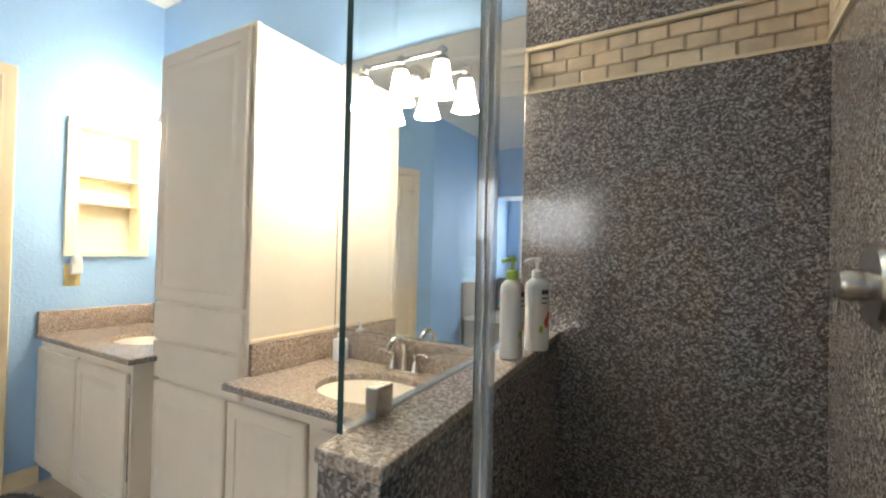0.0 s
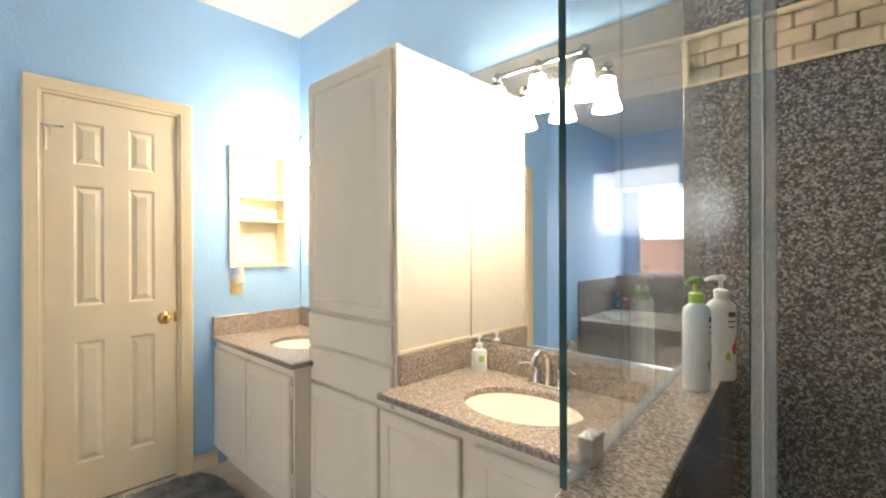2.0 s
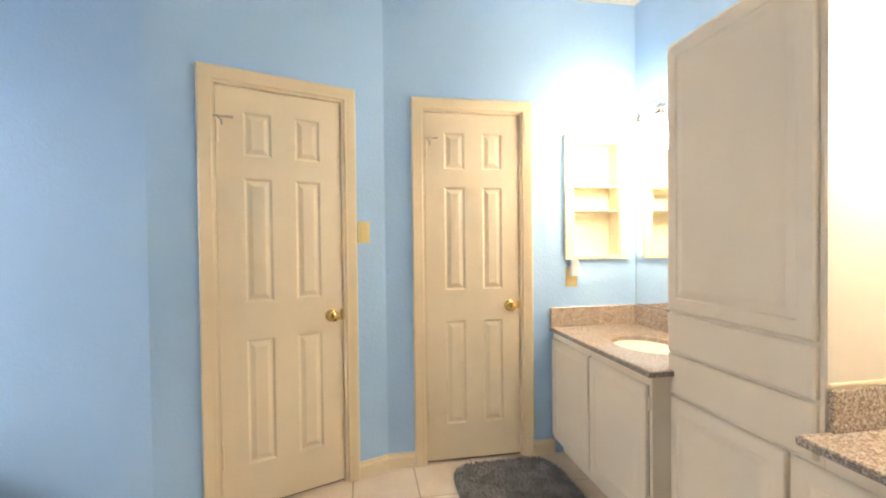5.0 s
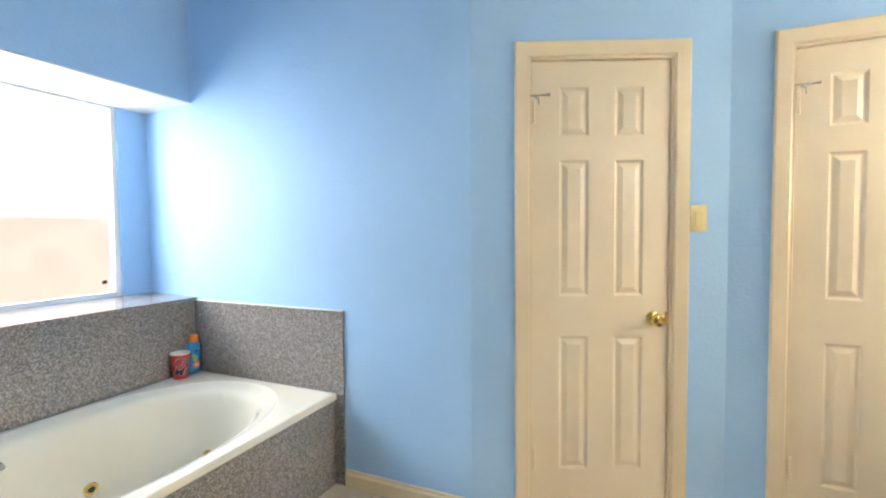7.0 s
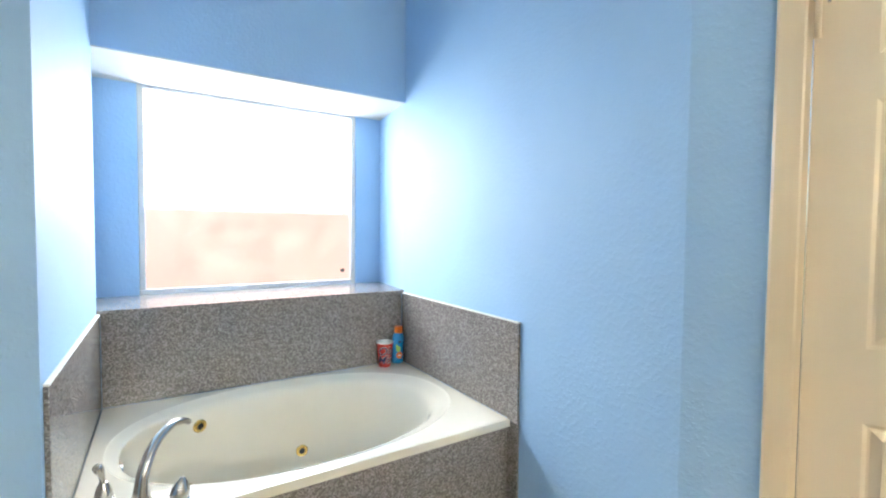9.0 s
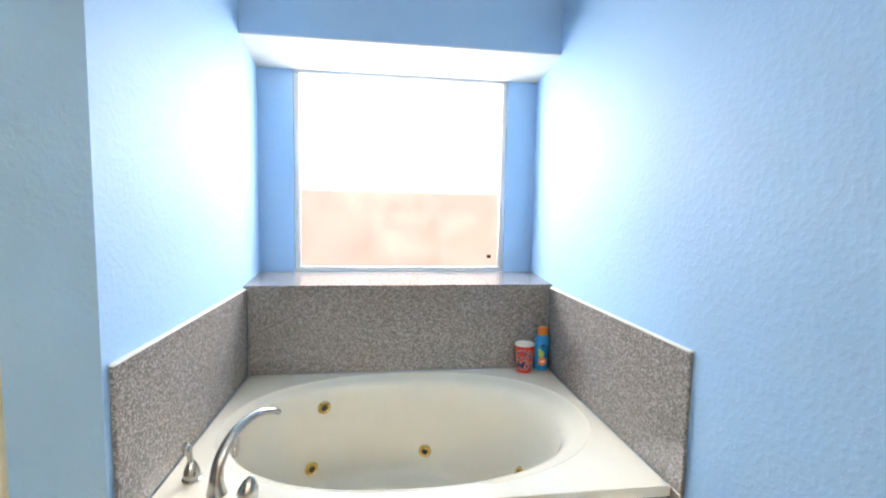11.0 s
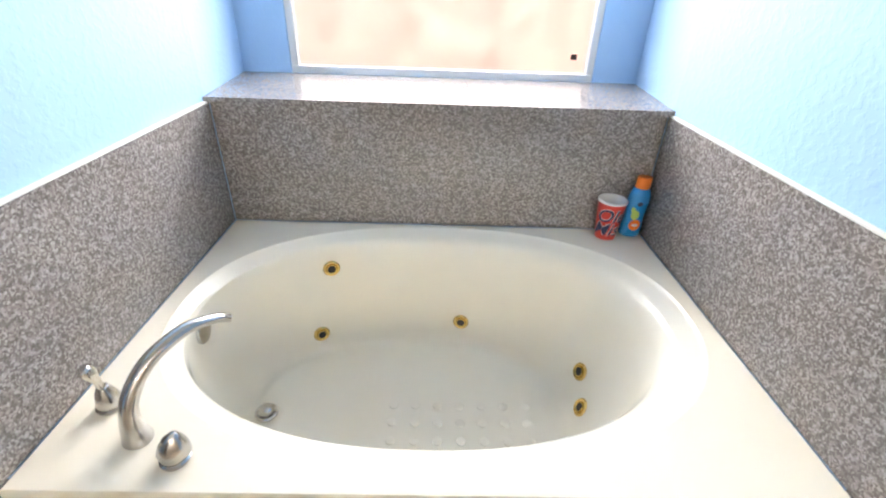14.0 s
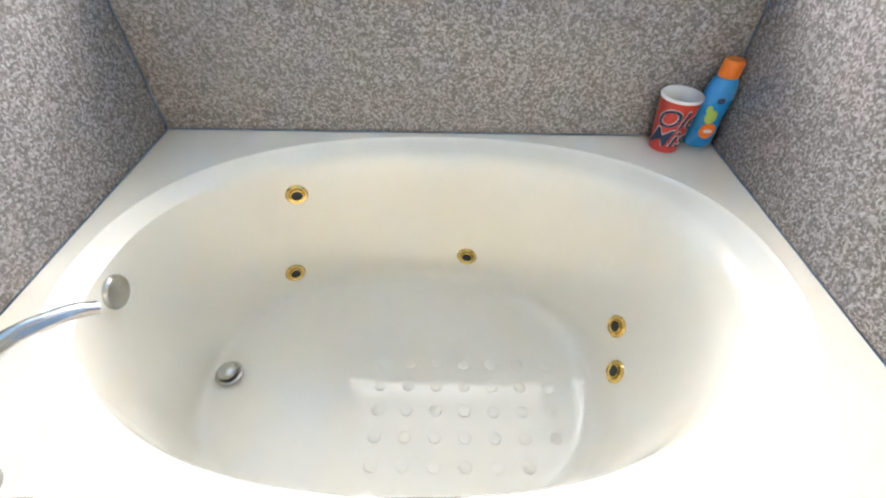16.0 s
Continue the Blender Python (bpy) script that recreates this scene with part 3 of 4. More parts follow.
rad = [0.0230 - 0.0125 * (i / (len(pts) - 1)) ** 0.8 + 0.0085 * max(0.0, 1 - i / 12) ** 2 for i in range(len(pts))]
bm = bmesh.new()
tube(bm, pts, rad, 20, 0.85)
part("spout", bm, STEEL, fau, smooth=50)
for hx, hy, ang, reach, rise in ((-1.762, -1.605, 0.5, 0.026, 0.080), (-1.950, -1.490, -2.75, 0.040, 0.012)):
    o = Vector((hx - FA.x, hy - FA.y, 0))
    bm = bmesh.new()
    lathe(bm, [(0.0, 0.0), (0.026, 0.0), (0.027, 0.006), (0.023, 0.009), (0.024, 0.014), (0.0215, 0.028), (0.0165, 0.044), (0.011, 0.056), (0.0, 0.060)], 24, Matrix.Translation(o))
    h = part("handle", bm, STEEL, fau, smooth=45)
    bm = bmesh.new()
    u = Vector((math.cos(ang), math.sin(ang), 0))
    if rise > 0.03:
        pts = curve_points([o + Vector((0, 0, 0.030)), o + u * 0.002 + Vector((0, 0, 0.060)), o + u * 0.007 + Vector((0, 0, 0.088)), o + u * 0.016 + Vector((0, 0, 0.112))], 6)
        tube(bm, pts, [0.0165 - 0.0075 * math.sin(math.pi * min(1.0, i / 14)) - (0.004 if i == 18 else 0.0) for i in range(len(pts))], 16, 0.8)
    else:
        tilt = Matrix.Translation(o + Vector((0, 0, 0.012))) @ Matrix.Rotation(ang, 4, "Z") @ Matrix.Rotation(radians(11), 4, "Y")
        lathe(bm, [(0.0, -0.004), (0.022, 0.0), (0.025, 0.010), (0.022, 0.026), (0.015, 0.042), (0.007, 0.054), (0.0, 0.058)], 22, tilt, 1.15, 0.95)
    part("lever", bm, STEEL, h, smooth=50)

# ---- vanities ----
def cabinet_front(name, parent, x0, x1, z0, z1, y, mat=None, raised=True):
    """An overlay door or drawer front with a routed frame; its face towards -y."""
    t = 0.018
    bm = bmesh.new()
    rows = [(0.0, 0.0), (0.0, -t + 0.005), (0.005, -t)]
    if raised:
        rows += [(0.050, -t), (0.054, -t + 0.0035), (0.060, -t + 0.0035), (0.080, -t + 0.0008), (0.084, -t)]
    prev = None
    for inset, yy in rows:
        ring = [bm.verts.new((x, y + yy, z)) for x, z in ((x0 + inset, z0 + inset), (x1 - inset, z0 + inset), (x1 - inset, z1 - inset), (x0 + inset, z1 - inset))]
        if prev:
            for i in range(4):
                bm.faces.new((prev[i], prev[(i + 1) % 4], ring[(i + 1) % 4], ring[i]))
        else:
            bm.faces.new(ring[::-1])
        prev = ring
    bm.faces.new(prev)
    return part(name, bm, mat or CABP, parent)


def oval_slab(x0, x1, y0, y1, z0, z1, cx, cy, a, b, n=72):
    """A slab with an oval hole through it."""
    bm = bmesh.new()

    def edge(t):
        c, s = math.cos(t), math.sin(t)
        k = min(((x1 - cx) / c if c > 0 else (x0 - cx) / c) if abs(c) > 1e-9 else 1e9, ((y1 - cy) / s if s > 0 else (y0 - cy) / s) if abs(s) > 1e-9 else 1e9)
        return cx + k * c, cy + k * s
    ts = sorted([2 * math.pi * i / n for i in range(n)] + [math.atan2(y - cy, x - cx) % (2 * math.pi) for x in (x0, x1) for y in (y0, y1)])
    rim = [(cx + a * math.cos(t), cy + b * math.sin(t)) for t in ts]
    e = 0.003
    inner = [(cx + (a + e) * math.cos(t), cy + (b + e) * math.sin(t)) for t in ts]
    out = [edge(t) for t in ts]
    shrink = [(cx + (p[0] - cx) * 0.994, cy + (p[1] - cy) * 0.994) for p in out]
    loops = [[bm.verts.new((*p, z)) for p in ps] for ps, z in ((rim, z0), (rim, z1 - e), (inner, z1), (shrink, z1), (out, z1 - e), (out, z0))]
    m = len(ts)
    for l0, l1 in zip(loops, loops[1:] + loops[:1]):
        for i in range(m):
            bm.faces.new((l0[i], l0[(i + 1) % m], l1[(i + 1) % m], l1[i]))
    return bm


def sink(cx, cy, z, a=0.205, b=0.160):
    root = thing("sink", "white oval china sink set under the granite counter", "sink", Matrix.Translation((cx, cy, z)), group="vanity sinks")
    bm = bmesh.new()
    prof = [(1.05, 0.0), (1.05, -0.012), (1.0, -0.002), (0.985, -0.02), (0.94, -0.06), (0.82, -0.105), (0.6, -0.132), (0.3, -0.143), (0.10, -0.146)]
    lathe(bm, [(r, h) for r, h in prof[2:]], 56, Matrix.Diagonal((a, b, 1, 1)))
    part("bowl", bm, CHINA, root, smooth=50)
    bm = bmesh.new()
    lathe(bm, [(0.024, -0.147), (0.024, -0.142), (0.017, -0.141), (0.014, -0.146), (0, -0.146)], 20)
    part("drain", bm, STEEL, root, "round metal sink drain", smooth=40)
    return root


def vanity_faucet(cx, cy, z):
    root = thing("faucet", "brushed nickel gooseneck faucet with two lever handles", "faucet", Matrix.Translation((cx, cy, z)), group="vanity faucets")
    bm = bmesh.new()
    box(bm, (-0.080, -0.024, 0), (0.080, 0.024, 0.012), 0.010, 3)
    part("base_plate", bm, STEEL, root, smooth=40)
    bm = bmesh.new()
    pts = curve_points([(0, 0, 0.008), (0, 0.002, 0.07), (0, -0.008, 0.115), (0, -0.045, 0.140), (0, -0.085, 0.128), (0, -0.108, 0.098)], 7)
    tube(bm, pts, [0.017 - 0.006 * min(1, i / 18) for i in range(len(pts))], 16)
    part("spout", bm, STEEL, root, smooth=50)
    for s in (-1, 1):
        bm = bmesh.new()
        lathe(bm, [(0, 0.010), (0.020, 0.010), (0.019, 0.018), (0.013, 0.040), (0.011, 0.058), (0.014, 0.066), (0.010, 0.074), (0, 0.076)], 18, Matrix.Translation((s * 0.052, 0, 0)))
        h = part("handle", bm, STEEL, root, smooth=45)
        bm = bmesh.new()
        tube(bm, curve_points([(s * 0.052, 0, 0.066), (s * 0.075, -0.006, 0.078), (s * 0.10, -0.010, 0.078), (s * 0.120, -0.012, 0.070)], 5), [0.008] * 6 + [0.006] * 10, 12, 0.6)
        part("lever", bm, STEEL, h, smooth=50)
    return root


# left vanity, between the west wall and the tower
CT2, F2, R2 = 0.762, 1.328, -2.668
van = thing("vanity_cabinet", "off-white painted vanity cabinet with two doors under granite", "cabinet")
part("body", boxes(((W + 0.001, F2, 0.09), (R2, V - 0.001, CT2 - 0.0245)), ((W + 0.001, F2 + 0.06, 0.0), (R2 - 0.01, V - 0.001, 0.09))), CABP, van)
for a, b in ((W + 0.012, -3.153), (-3.139, R2 - 0.020)):
    d = cabinet_front("cabinet_door", van, a, b, 0.115, CT2 - 0.065, F2 - 0.001)
# Solid dark strips that paint the shade in the gaps round the doors.
part("door_gap_shade", boxes(((-3.1525, F2 - 0.010, 0.115), (-3.1395, F2 - 0.0005, CT2 - 0.065))), DARK, van, "dark strip painting the shade between the doors")
part("door_gap_shade", boxes(((R2 - 0.0195, F2 - 0.002, 0.115), (R2 - 0.0172, F2 - 0.0005, CT2 - 0.065))), DARK, van, "dark strip painting the shade beside the door")
for hz in (0.20, 0.60):
    part("hinge", boxes(((R2 - 0.015, F2 - 0.012, hz), (R2 - 0.004, F2 - 0.0005, hz + 0.055)), bevel=0.002), CABP, van, "painted-over cabinet hinge")
S2 = (-3.07, 1.590)


def countertop(bm, edges):
    root = thing("countertop", "polished speckled brown granite countertop with oval sink cutout", "countertop", group="vanity counters")
    part("slab", bm, COUNTER, root)
    for a, b in edges:
        e = bmesh.new()
        box(e, a, b, 0.0015, 1)
        part("edge", e, STONE, root, "darker polished slab edge")


countertop(oval_slab(W + 0.001, -2.652, 1.305, V - 0.001, CT2 - 0.024, CT2, S2[0], S2[1], 0.20, 0.155), [((W + 0.001, 1.3015, CT2 - 0.024), (-2.650, 1.3048, CT2 - 0.003)), ((-2.6518, 1.305, CT2 - 0.024), (-2.6485, V - 0.39, CT2 - 0.003))])
sink(S2[0], S2[1], CT2 - 0.024)
vanity_faucet(-3.06, 1.808, CT2)
for a, b in (((W + 0.0005, 1.305, CT2 + 0.0005), (W + 0.02, V - 0.021, 0.878)), ((W + 0.0005, V - 0.02, CT2 + 0.0005), (-2.702, V - 0.0005, 0.878))):
    slab("trim_backsplash", a, b, "brown speckled granite backsplash strip", COUNTER)

# tower cabinet and right vanity
TX0, TX1, TF, TH = -2.70, -2.080, 1.430, 2.058
tow = thing("linen_tower_cabinet", "tall off-white painted linen cabinet standing between the vanities", "cabinet")
part("body", boxes(((TX0, TF, 0.09), (TX1, V - 0.001, TH)), ((TX0 + 0.01, TF + 0.06, 0.0), (TX1 - 0.01, V - 0.001, 0.09)), bevel=0.0015), CABP, tow)
cabinet_front("cabinet_door", tow, TX0 + 0.012, TX1 - 0.014, 0.998, TH - 0.018, TF - 0.001)
cabinet_front("drawer_front", tow, TX0 + 0.012, TX1 - 0.014, 0.836, 0.985, TF - 0.001, raised=False)
cabinet_front("drawer_front", tow, TX0 + 0.012, TX1 - 0.014, 0.668, 0.823, TF - 0.001, raised=False)
cabinet_front("cabinet_door", tow, TX0 + 0.012, -2.178, 0.110, 0.655, TF - 0.001)
part("side_trim", boxes(((TX1, TF + 0.004, 0.873), (TX1 + 0.010, V - 0.012, 0.888)), bevel=0.004), TRIM, tow, "cream moulding strip along the tower's side")
part("edge_trim", boxes(((TX1 + 0.0005, TF + 0.0, 0.873), (TX1 + 0.006, TF + 0.022, TH)), bevel=0.002), CABP, tow)
LX0, LX1, LF, VX1 = -1.075, -0.966, 0.800, -1.130     # half wall, and the vanity's end at it
van2 = thing("vanity_cabinet", "off-white painted vanity cabinet beside the shower wall", "cabinet")
part("body", boxes(((TX1 + 0.001, TF, 0.09), (VX1 - 0.001, V - 0.001, CT - 0.0245)), ((TX1 + 0.001, TF + 0.06, 0.0), (VX1 - 0.001, V - 0.001, 0.09))), CABP, van2)
for a, b in ((-2.162, -1.752), (-1.690, -1.275)):
    cabinet_front("cabinet_door", van2, a, b, 0.110, 0.655, TF - 0.001)
S1 = (-1.628, 1.590)
CF = 1.336
bm = oval_slab(TX1 + 0.0015, VX1 - 0.0005, CF, V - 0.001, CT - 0.024, CT, S1[0], S1[1], 0.212, 0.160)
countertop(bm, [((TX1 + 0.0015, CF - 0.0035, CT - 0.024), (VX1 - 0.0005, CF - 0.0002, CT - 0.003))])
sink(S1[0], S1[1], CT - 0.024, 0.217, 0.165)
vanity_faucet(-1.655, 1.814, CT)
for a, b in (((TX1 + 0.0005, TF + 0.005, CT + 0.0005), (TX1 + 0.02, V - 0.021, 0.872)), ((TX1 + 0.0005, V - 0.02, CT + 0.0005), (VX1, V - 0.0005, 0.872))):
    slab("trim_backsplash", a, b, "brown speckled granite backsplash strip", COUNTER)


SEAM = material("dark_mirror_edge", (0.22, 0.20, 0.13), 0.5)


def mirror(x0, x1, z0, z1):
    root = thing("wall_mirror", "large frameless plate mirror above the vanity", "mirror", group="vanity mirrors")
    part("glass", boxes(((x0, V - 0.007, z0), (x1, V - 0.0005, z1))), MIRROR, root)
    part("seam", boxes(((x0, V - 0.0078, z0), (x0 + 0.003, V - 0.0072, z1))), SEAM, root, "dark mirror edge seam")
    part("top_edge", boxes(((x0, V - 0.0072, z1), (x1, V - 0.0005, z1 + 0.003))), STEEL, root)
    part("bottom_channel", boxes(((x0, V - 0.012, z0 - 0.001), (x1, V - 0.0075, z0 + 0.008))), STEEL, root, "thin metal mirror channel")


mirror(TX1 + 0.001, NX0 - 0.002, 0.874, 2.062)
mirror(W + 0.012, TX0 - 0.001, 0.880, 2.075)


def light_bar(cx, z):
    root = thing("vanity_light", "lit nickel vanity light with three frosted glass shades", "light", Matrix.Translation((cx, V - 0.008, z)), group="vanity lights")
    bm = bmesh.new()
    turn = Matrix.Rotation(math.pi / 2, 4, "X")
    lathe(bm, [(0, 0), (0.062, 0), (0.062, 0.006), (0.054, 0.012), (0.050, 0.012), (0.046, 0.020), (0.036, 0.024), (0.030, 0.034), (0.016, 0.040), (0.0, 0.041)], 32, Matrix.Translation((0, 0, -0.045)) @ turn)
    part("wall_plate", bm, STEEL, root, "round stepped nickel wall plate", smooth=30)
    bm = bmesh.new()
    tube(bm, curve_points([(0, -0.03, -0.045), (0, -0.07, -0.040), (0, -0.092, -0.015), (0, -0.095, 0.0)], 6), 0.009, 12)
    part("arm", bm, STEEL, root, smooth=50)
    bm = bmesh.new()
    tube(bm, [(-0.203, -0.095, 0), (0.203, -0.095, 0)], 0.008, 14)
    part("bar", bm, STEEL, root, smooth=50)
    for k in (-1, 0, 1):
        o = Matrix.Translation((k * 0.182, -0.095, 0))
        bm = bmesh.new()
        lathe(bm, [(0, 0.020), (0.006, 0.018), (0.010, 0.012), (0.014, 0.010), (0.014, -0.010), (0.010, -0.014), (0.016, -0.020), (0.024, -0.026), (0.028, -0.040), (0.026, -0.046), (0, -0.046)], 20, o)
        s = part("socket", bm, STEEL, root, smooth=35)
        bm = bmesh.new()
        lathe(bm, [(0.024, -0.040), (0.029, -0.050), (0.031, -0.070), (0.034, -0.095), (0.040, -0.125), (0.048, -0.150), (0.054, -0.165), (0.0515, -0.165), (0.045, -0.149), (0.037, -0.124), (0.031, -0.094), (0.028, -0.070), (0.026, -0.050), (0.021, -0.043)], 28, o)
        part("shade", bm, SHADE, s, "glowing white bell glass shade", smooth=60)


light_bar(-1.673, 1.962)
light_bar(-3.227, 1.987)

# ---- shelf niche, outlet, switch ----
shelf = thing("recessed_shelf", "cream painted recessed wall shelf with three open compartments", "shelf")
y0, y1, z0, z1 = NY0, NY1, 1.180, 1.878
part("back", boxes(((W - 0.110, y0, z0), (W - 0.100, y1, z1))), SHELFP, shelf)
for a, b in (((W - 0.100, y0, z0), (W, y0 + 0.010, z1)), ((W - 0.100, y1 - 0.010, z0), (W, y1, z1)), ((W - 0.100, y0 + 0.010, z0), (W, y1 - 0.010, z0 + 0.010)), ((W - 0.100, y0 + 0.010, z1 - 0.010), (W, y1 - 0.010, z1))):
    part("lining", boxes((a, b)), SHELFP, shelf)
for a, b in (((W, 1.402, 1.163), (W + 0.018, NY0 + 0.006, 1.913)), ((W, NY1 - 0.006, 1.163), (W + 0.018, 1.815, 1.913)), ((W, NY0 + 0.006, 1.163), (W + 0.018, NY1 - 0.006, z0 + 0.006)), ((W, NY0 + 0.006, z1 - 0.006), (W + 0.018, NY1 - 0.006, 1.913))):
    part("face_frame", boxes((a, b), bevel=0.0025), SHELFP, shelf)
for z in (1.455, 1.602):
    part("board", boxes(((W - 0.098, y0 + 0.010, z), (W - 0.004, y1 - 0.010, z + 0.012)), bevel=0.002), SHELFP, shelf)


def wall_plate(name, m, label, category):
    root = thing(name, label, category, m)
    bm = bmesh.new()
    box(bm, (-0.036, 0, -0.058), (0.036, 0.006, 0.058), 0.004)
    part("plate", bm, IVORY, root, smooth=30)
    return root


o = wall_plate("outlet", Matrix.Translation((W, 1.445, 1.06)) @ Matrix.Rotation(-math.pi / 2, 4, "Z"), "ivory plastic outlet plate below the shelf", "outlet")
for k in (-0.020, 0.020):
    bm = bmesh.new()
    lathe(bm, [(0.017, 0.0062), (0.016, 0.0078), (0, 0.0078)], 20, Matrix.Translation((0, 0, k)) @ Matrix.Rotation(-math.pi / 2, 4, "X"))
    part("socket", bm, IVORY, o)
plug = thing("night_light", "small white plug-in night light in the outlet", "night light", Matrix.Translation((W + 0.0085, 1.455, 1.10)))
bm = bmesh.new()
box(bm, (0, -0.027, -0.035), (0.030, 0.027, 0.030), 0.008, 3)
part("body", bm, WHITEP, plug, smooth=40)
bm = bmesh.new()
lathe(bm, [(0.026, 0.0), (0.027, 0.02), (0.024, 0.04), (0.018, 0.05), (0, 0.052)], 20, Matrix.Translation((0.018, 0, 0.020)), 0.6, 1.0)
part("lens", bm, WHITEP, plug, "white translucent lens", smooth=50)
sp = B + along * (D1[1] + 0.105)
sw = wall_plate("light_switch", Matrix.Translation((sp.x, sp.y, 1.337)) @ Matrix.Rotation(math.atan2(-along.y, -along.x), 4, "Z"), "ivory rocker light switch between the two doors", "switch")
bm = bmesh.new()
box(bm, (-0.017, 0.006, -0.034), (0.017, 0.010, 0.034), 0.002)
part("rocker", bm, IVORY, sw)

# ---- rug ----
rug = thing("bath_rug", "charcoal grey shaggy bath rug before the vanity", "rug")
bm = bmesh.new()
rx, ry, rc = 0.56, 0.30, Vector((-2.97, 0.965))
ts = [2 * math.pi * i / 80 for i in range(80)]
ring = [(math.copysign(abs(math.cos(t)) ** 0.30, math.cos(t)), math.copysign(abs(math.sin(t)) ** 0.30, math.sin(t))) for t in ts]
lo = [bm.verts.new((rc.x + rx * x, rc.y + ry * y, 0.001)) for x, y in ring]
mid = [bm.verts.new((rc.x + (rx + 0.006) * x, rc.y + (ry + 0.006) * y, 0.012)) for x, y in ring]
hi = [bm.verts.new((rc.x + (rx - 0.012) * x, rc.y + (ry - 0.012) * y, 0.022)) for x, y in ring]
for l0, l1 in ((lo, mid), (mid, hi)):
    for i in range(80):
        bm.faces.new((l0[i], l0[(i + 1) % 80], l1[(i + 1) % 80], l1[i]))
bm.faces.new(hi)
bm.faces.new(lo[::-1])
part("backing", bm, RUG, rug, smooth=60)
rnd = random.Random(5)
verts, faces = [], []
for k in range(9000):
    x, y = rnd.uniform(-1, 1), rnd.uniform(-1, 1)
    if abs(x) ** 6 + abs(y) ** 6 > 1:
        continue
    p = Vector((rc.x + rx * x, rc.y + ry * y, 0.018))
    a, lean, h, w = rnd.uniform(0, 6.283), rnd.uniform(0.003, 0.014), rnd.uniform(0.010, 0.019), 0.0035
    u = Vector((math.cos(a), math.sin(a), 0))
    q = Vector((-u.y, u.x, 0)) * w
    n = len(verts)
    verts += [p - q, p + q, p + u * lean + Vector((0, 0, h)), p + u * 2 * w]
    faces += [(n, n + 1, n + 2), (n + 1, n + 3, n + 2), (n + 3, n, n + 2)]
me = bpy.data.meshes.new("pile")
me.from_pydata(verts, [], faces)
me.materials.append(RUG)
pile = tagged(new("pile", me), "long charcoal shag fibres", kind="stuff")
pile.parent = rug

# ---- shower ----
# Panels in SHOWER carry the shower's shade in their colour.
slab("trim_shower_back_low", (NX0, V - 0.012, 0.0), (EAST - 0.0125, V - 0.0005, NZ0 - 0.012), "polished grey granite shower wall panel with shade in its colour", SHOWER)
slab("trim_shower_back_top", (NX0, V - 0.012, NZ1 + 0.012), (EAST - 0.0125, V - 0.0005, 2.16), "polished grey granite shower wall panel with shade in its colour", SHOWER)
slab("trim_shower_side_low", (EAST - 0.012, SHF - 0.12, 0.0), (EAST - 0.0005, V - 0.0005, NZ0 - 0.012), "polished grey granite shower wall panel", SHOWER)
slab("trim_shower_side_top", (EAST - 0.012, SHF - 0.12, NZ1 + 0.012), (EAST - 0.0005, V - 0.0005, 2.16), "polished grey granite shower wall panel", SHOWER)
SKEW = Matrix(((1, -0.095, 0, 0.095 * LF), (0, 1, 0, 0), (0, 0, 1, 0), (0, 0, 0, 1)))   # the half wall runs slightly out of square
pony = thing("shower_half_wall", "granite clad half wall with a polished cap", "half wall", kind="structure")
part("core", boxes(((LX0 + 0.004, LF + 0.004, 0.0), (LX1 - 0.004, V - 0.013, LEDGE - 0.02)), bevel=0.002), SHOWER, pony).data.transform(SKEW)
bm = bmesh.new()
box(bm, (LX0, LF, LEDGE - 0.02), (LX1, V - 0.0125, LEDGE), 0.003)
part("cap", bm, COUNTER, pony, "polished granite cap").data.transform(SKEW)
setting("trim_shower_curb", boxes(((LX1, LF + 0.0, 0.0), (EAST - 0.0125, LF + 0.11, 0.10)), bevel=0.004), STONE, "low granite shower curb", "curb")
setting("trim_shower_pan", boxes(((LX1, LF + 0.11, 0.0), (EAST - 0.0125, V - 0.0125, 0.03))), TRAV, "tan tiled shower floor", "shower floor")

GX, GY, GT = -1.076, 0.855, 2.03
GA, GB, GC = Vector((GX, GY)), Vector((-1.160, V - 0.014)), Vector((-0.874, 0.850))   # front corner, wall end, free edge


def upright(p0, p1, spans, thick, z0=None):
    """A standing sheet from p0 to p1; spans: (from, to, bottom, top) along it."""
    d = p1 - p0
    m = Matrix.Translation((*p0, 0)) @ Matrix.Rotation(math.atan2(d.y, d.x), 4, "Z")
    bm = bmesh.new()
    for a, b, lo, hi in spans:
        box(bm, (a, -thick / 2, lo), (b, thick / 2, hi), m=m)
    return bm


screen = thing("shower_screen", "clear frameless glass shower screen standing on the half wall", "shower screen")
part("glass_panel", upright(GA, GB, [(0.006, (GB - GA).length, LEDGE + 0.001, GT)], 0.010), GLASS, screen)
long = (GC - GA).length
part("glass_panel", upright(GA, GC, [(-0.005, 0.075, LEDGE + 0.001, GT), (0.075, long, 0.012, GT)], 0.010), GLASS, screen)
part("glass_edge", upright(GA + Vector((-0.004, -0.008)), GA + Vector((0.006, -0.008)), [(0.0, 0.0105, LEDGE + 0.0015, GT)], 0.0008), EDGE, screen, "green-tinted polished glass edge")
part("glass_edge", upright(GA, GC, [(long + 0.0004, long + 0.0016, 0.012, GT)], 0.0102), EDGE, screen, "green-tinted polished glass edge")
for k in (0.0020, 0.0125):
    part("seal_strip", upright(GA, GC, [(long + k, long + k + 0.009, 0.012, GT)], 0.011), SEAL, screen, "clear vinyl edge seal")
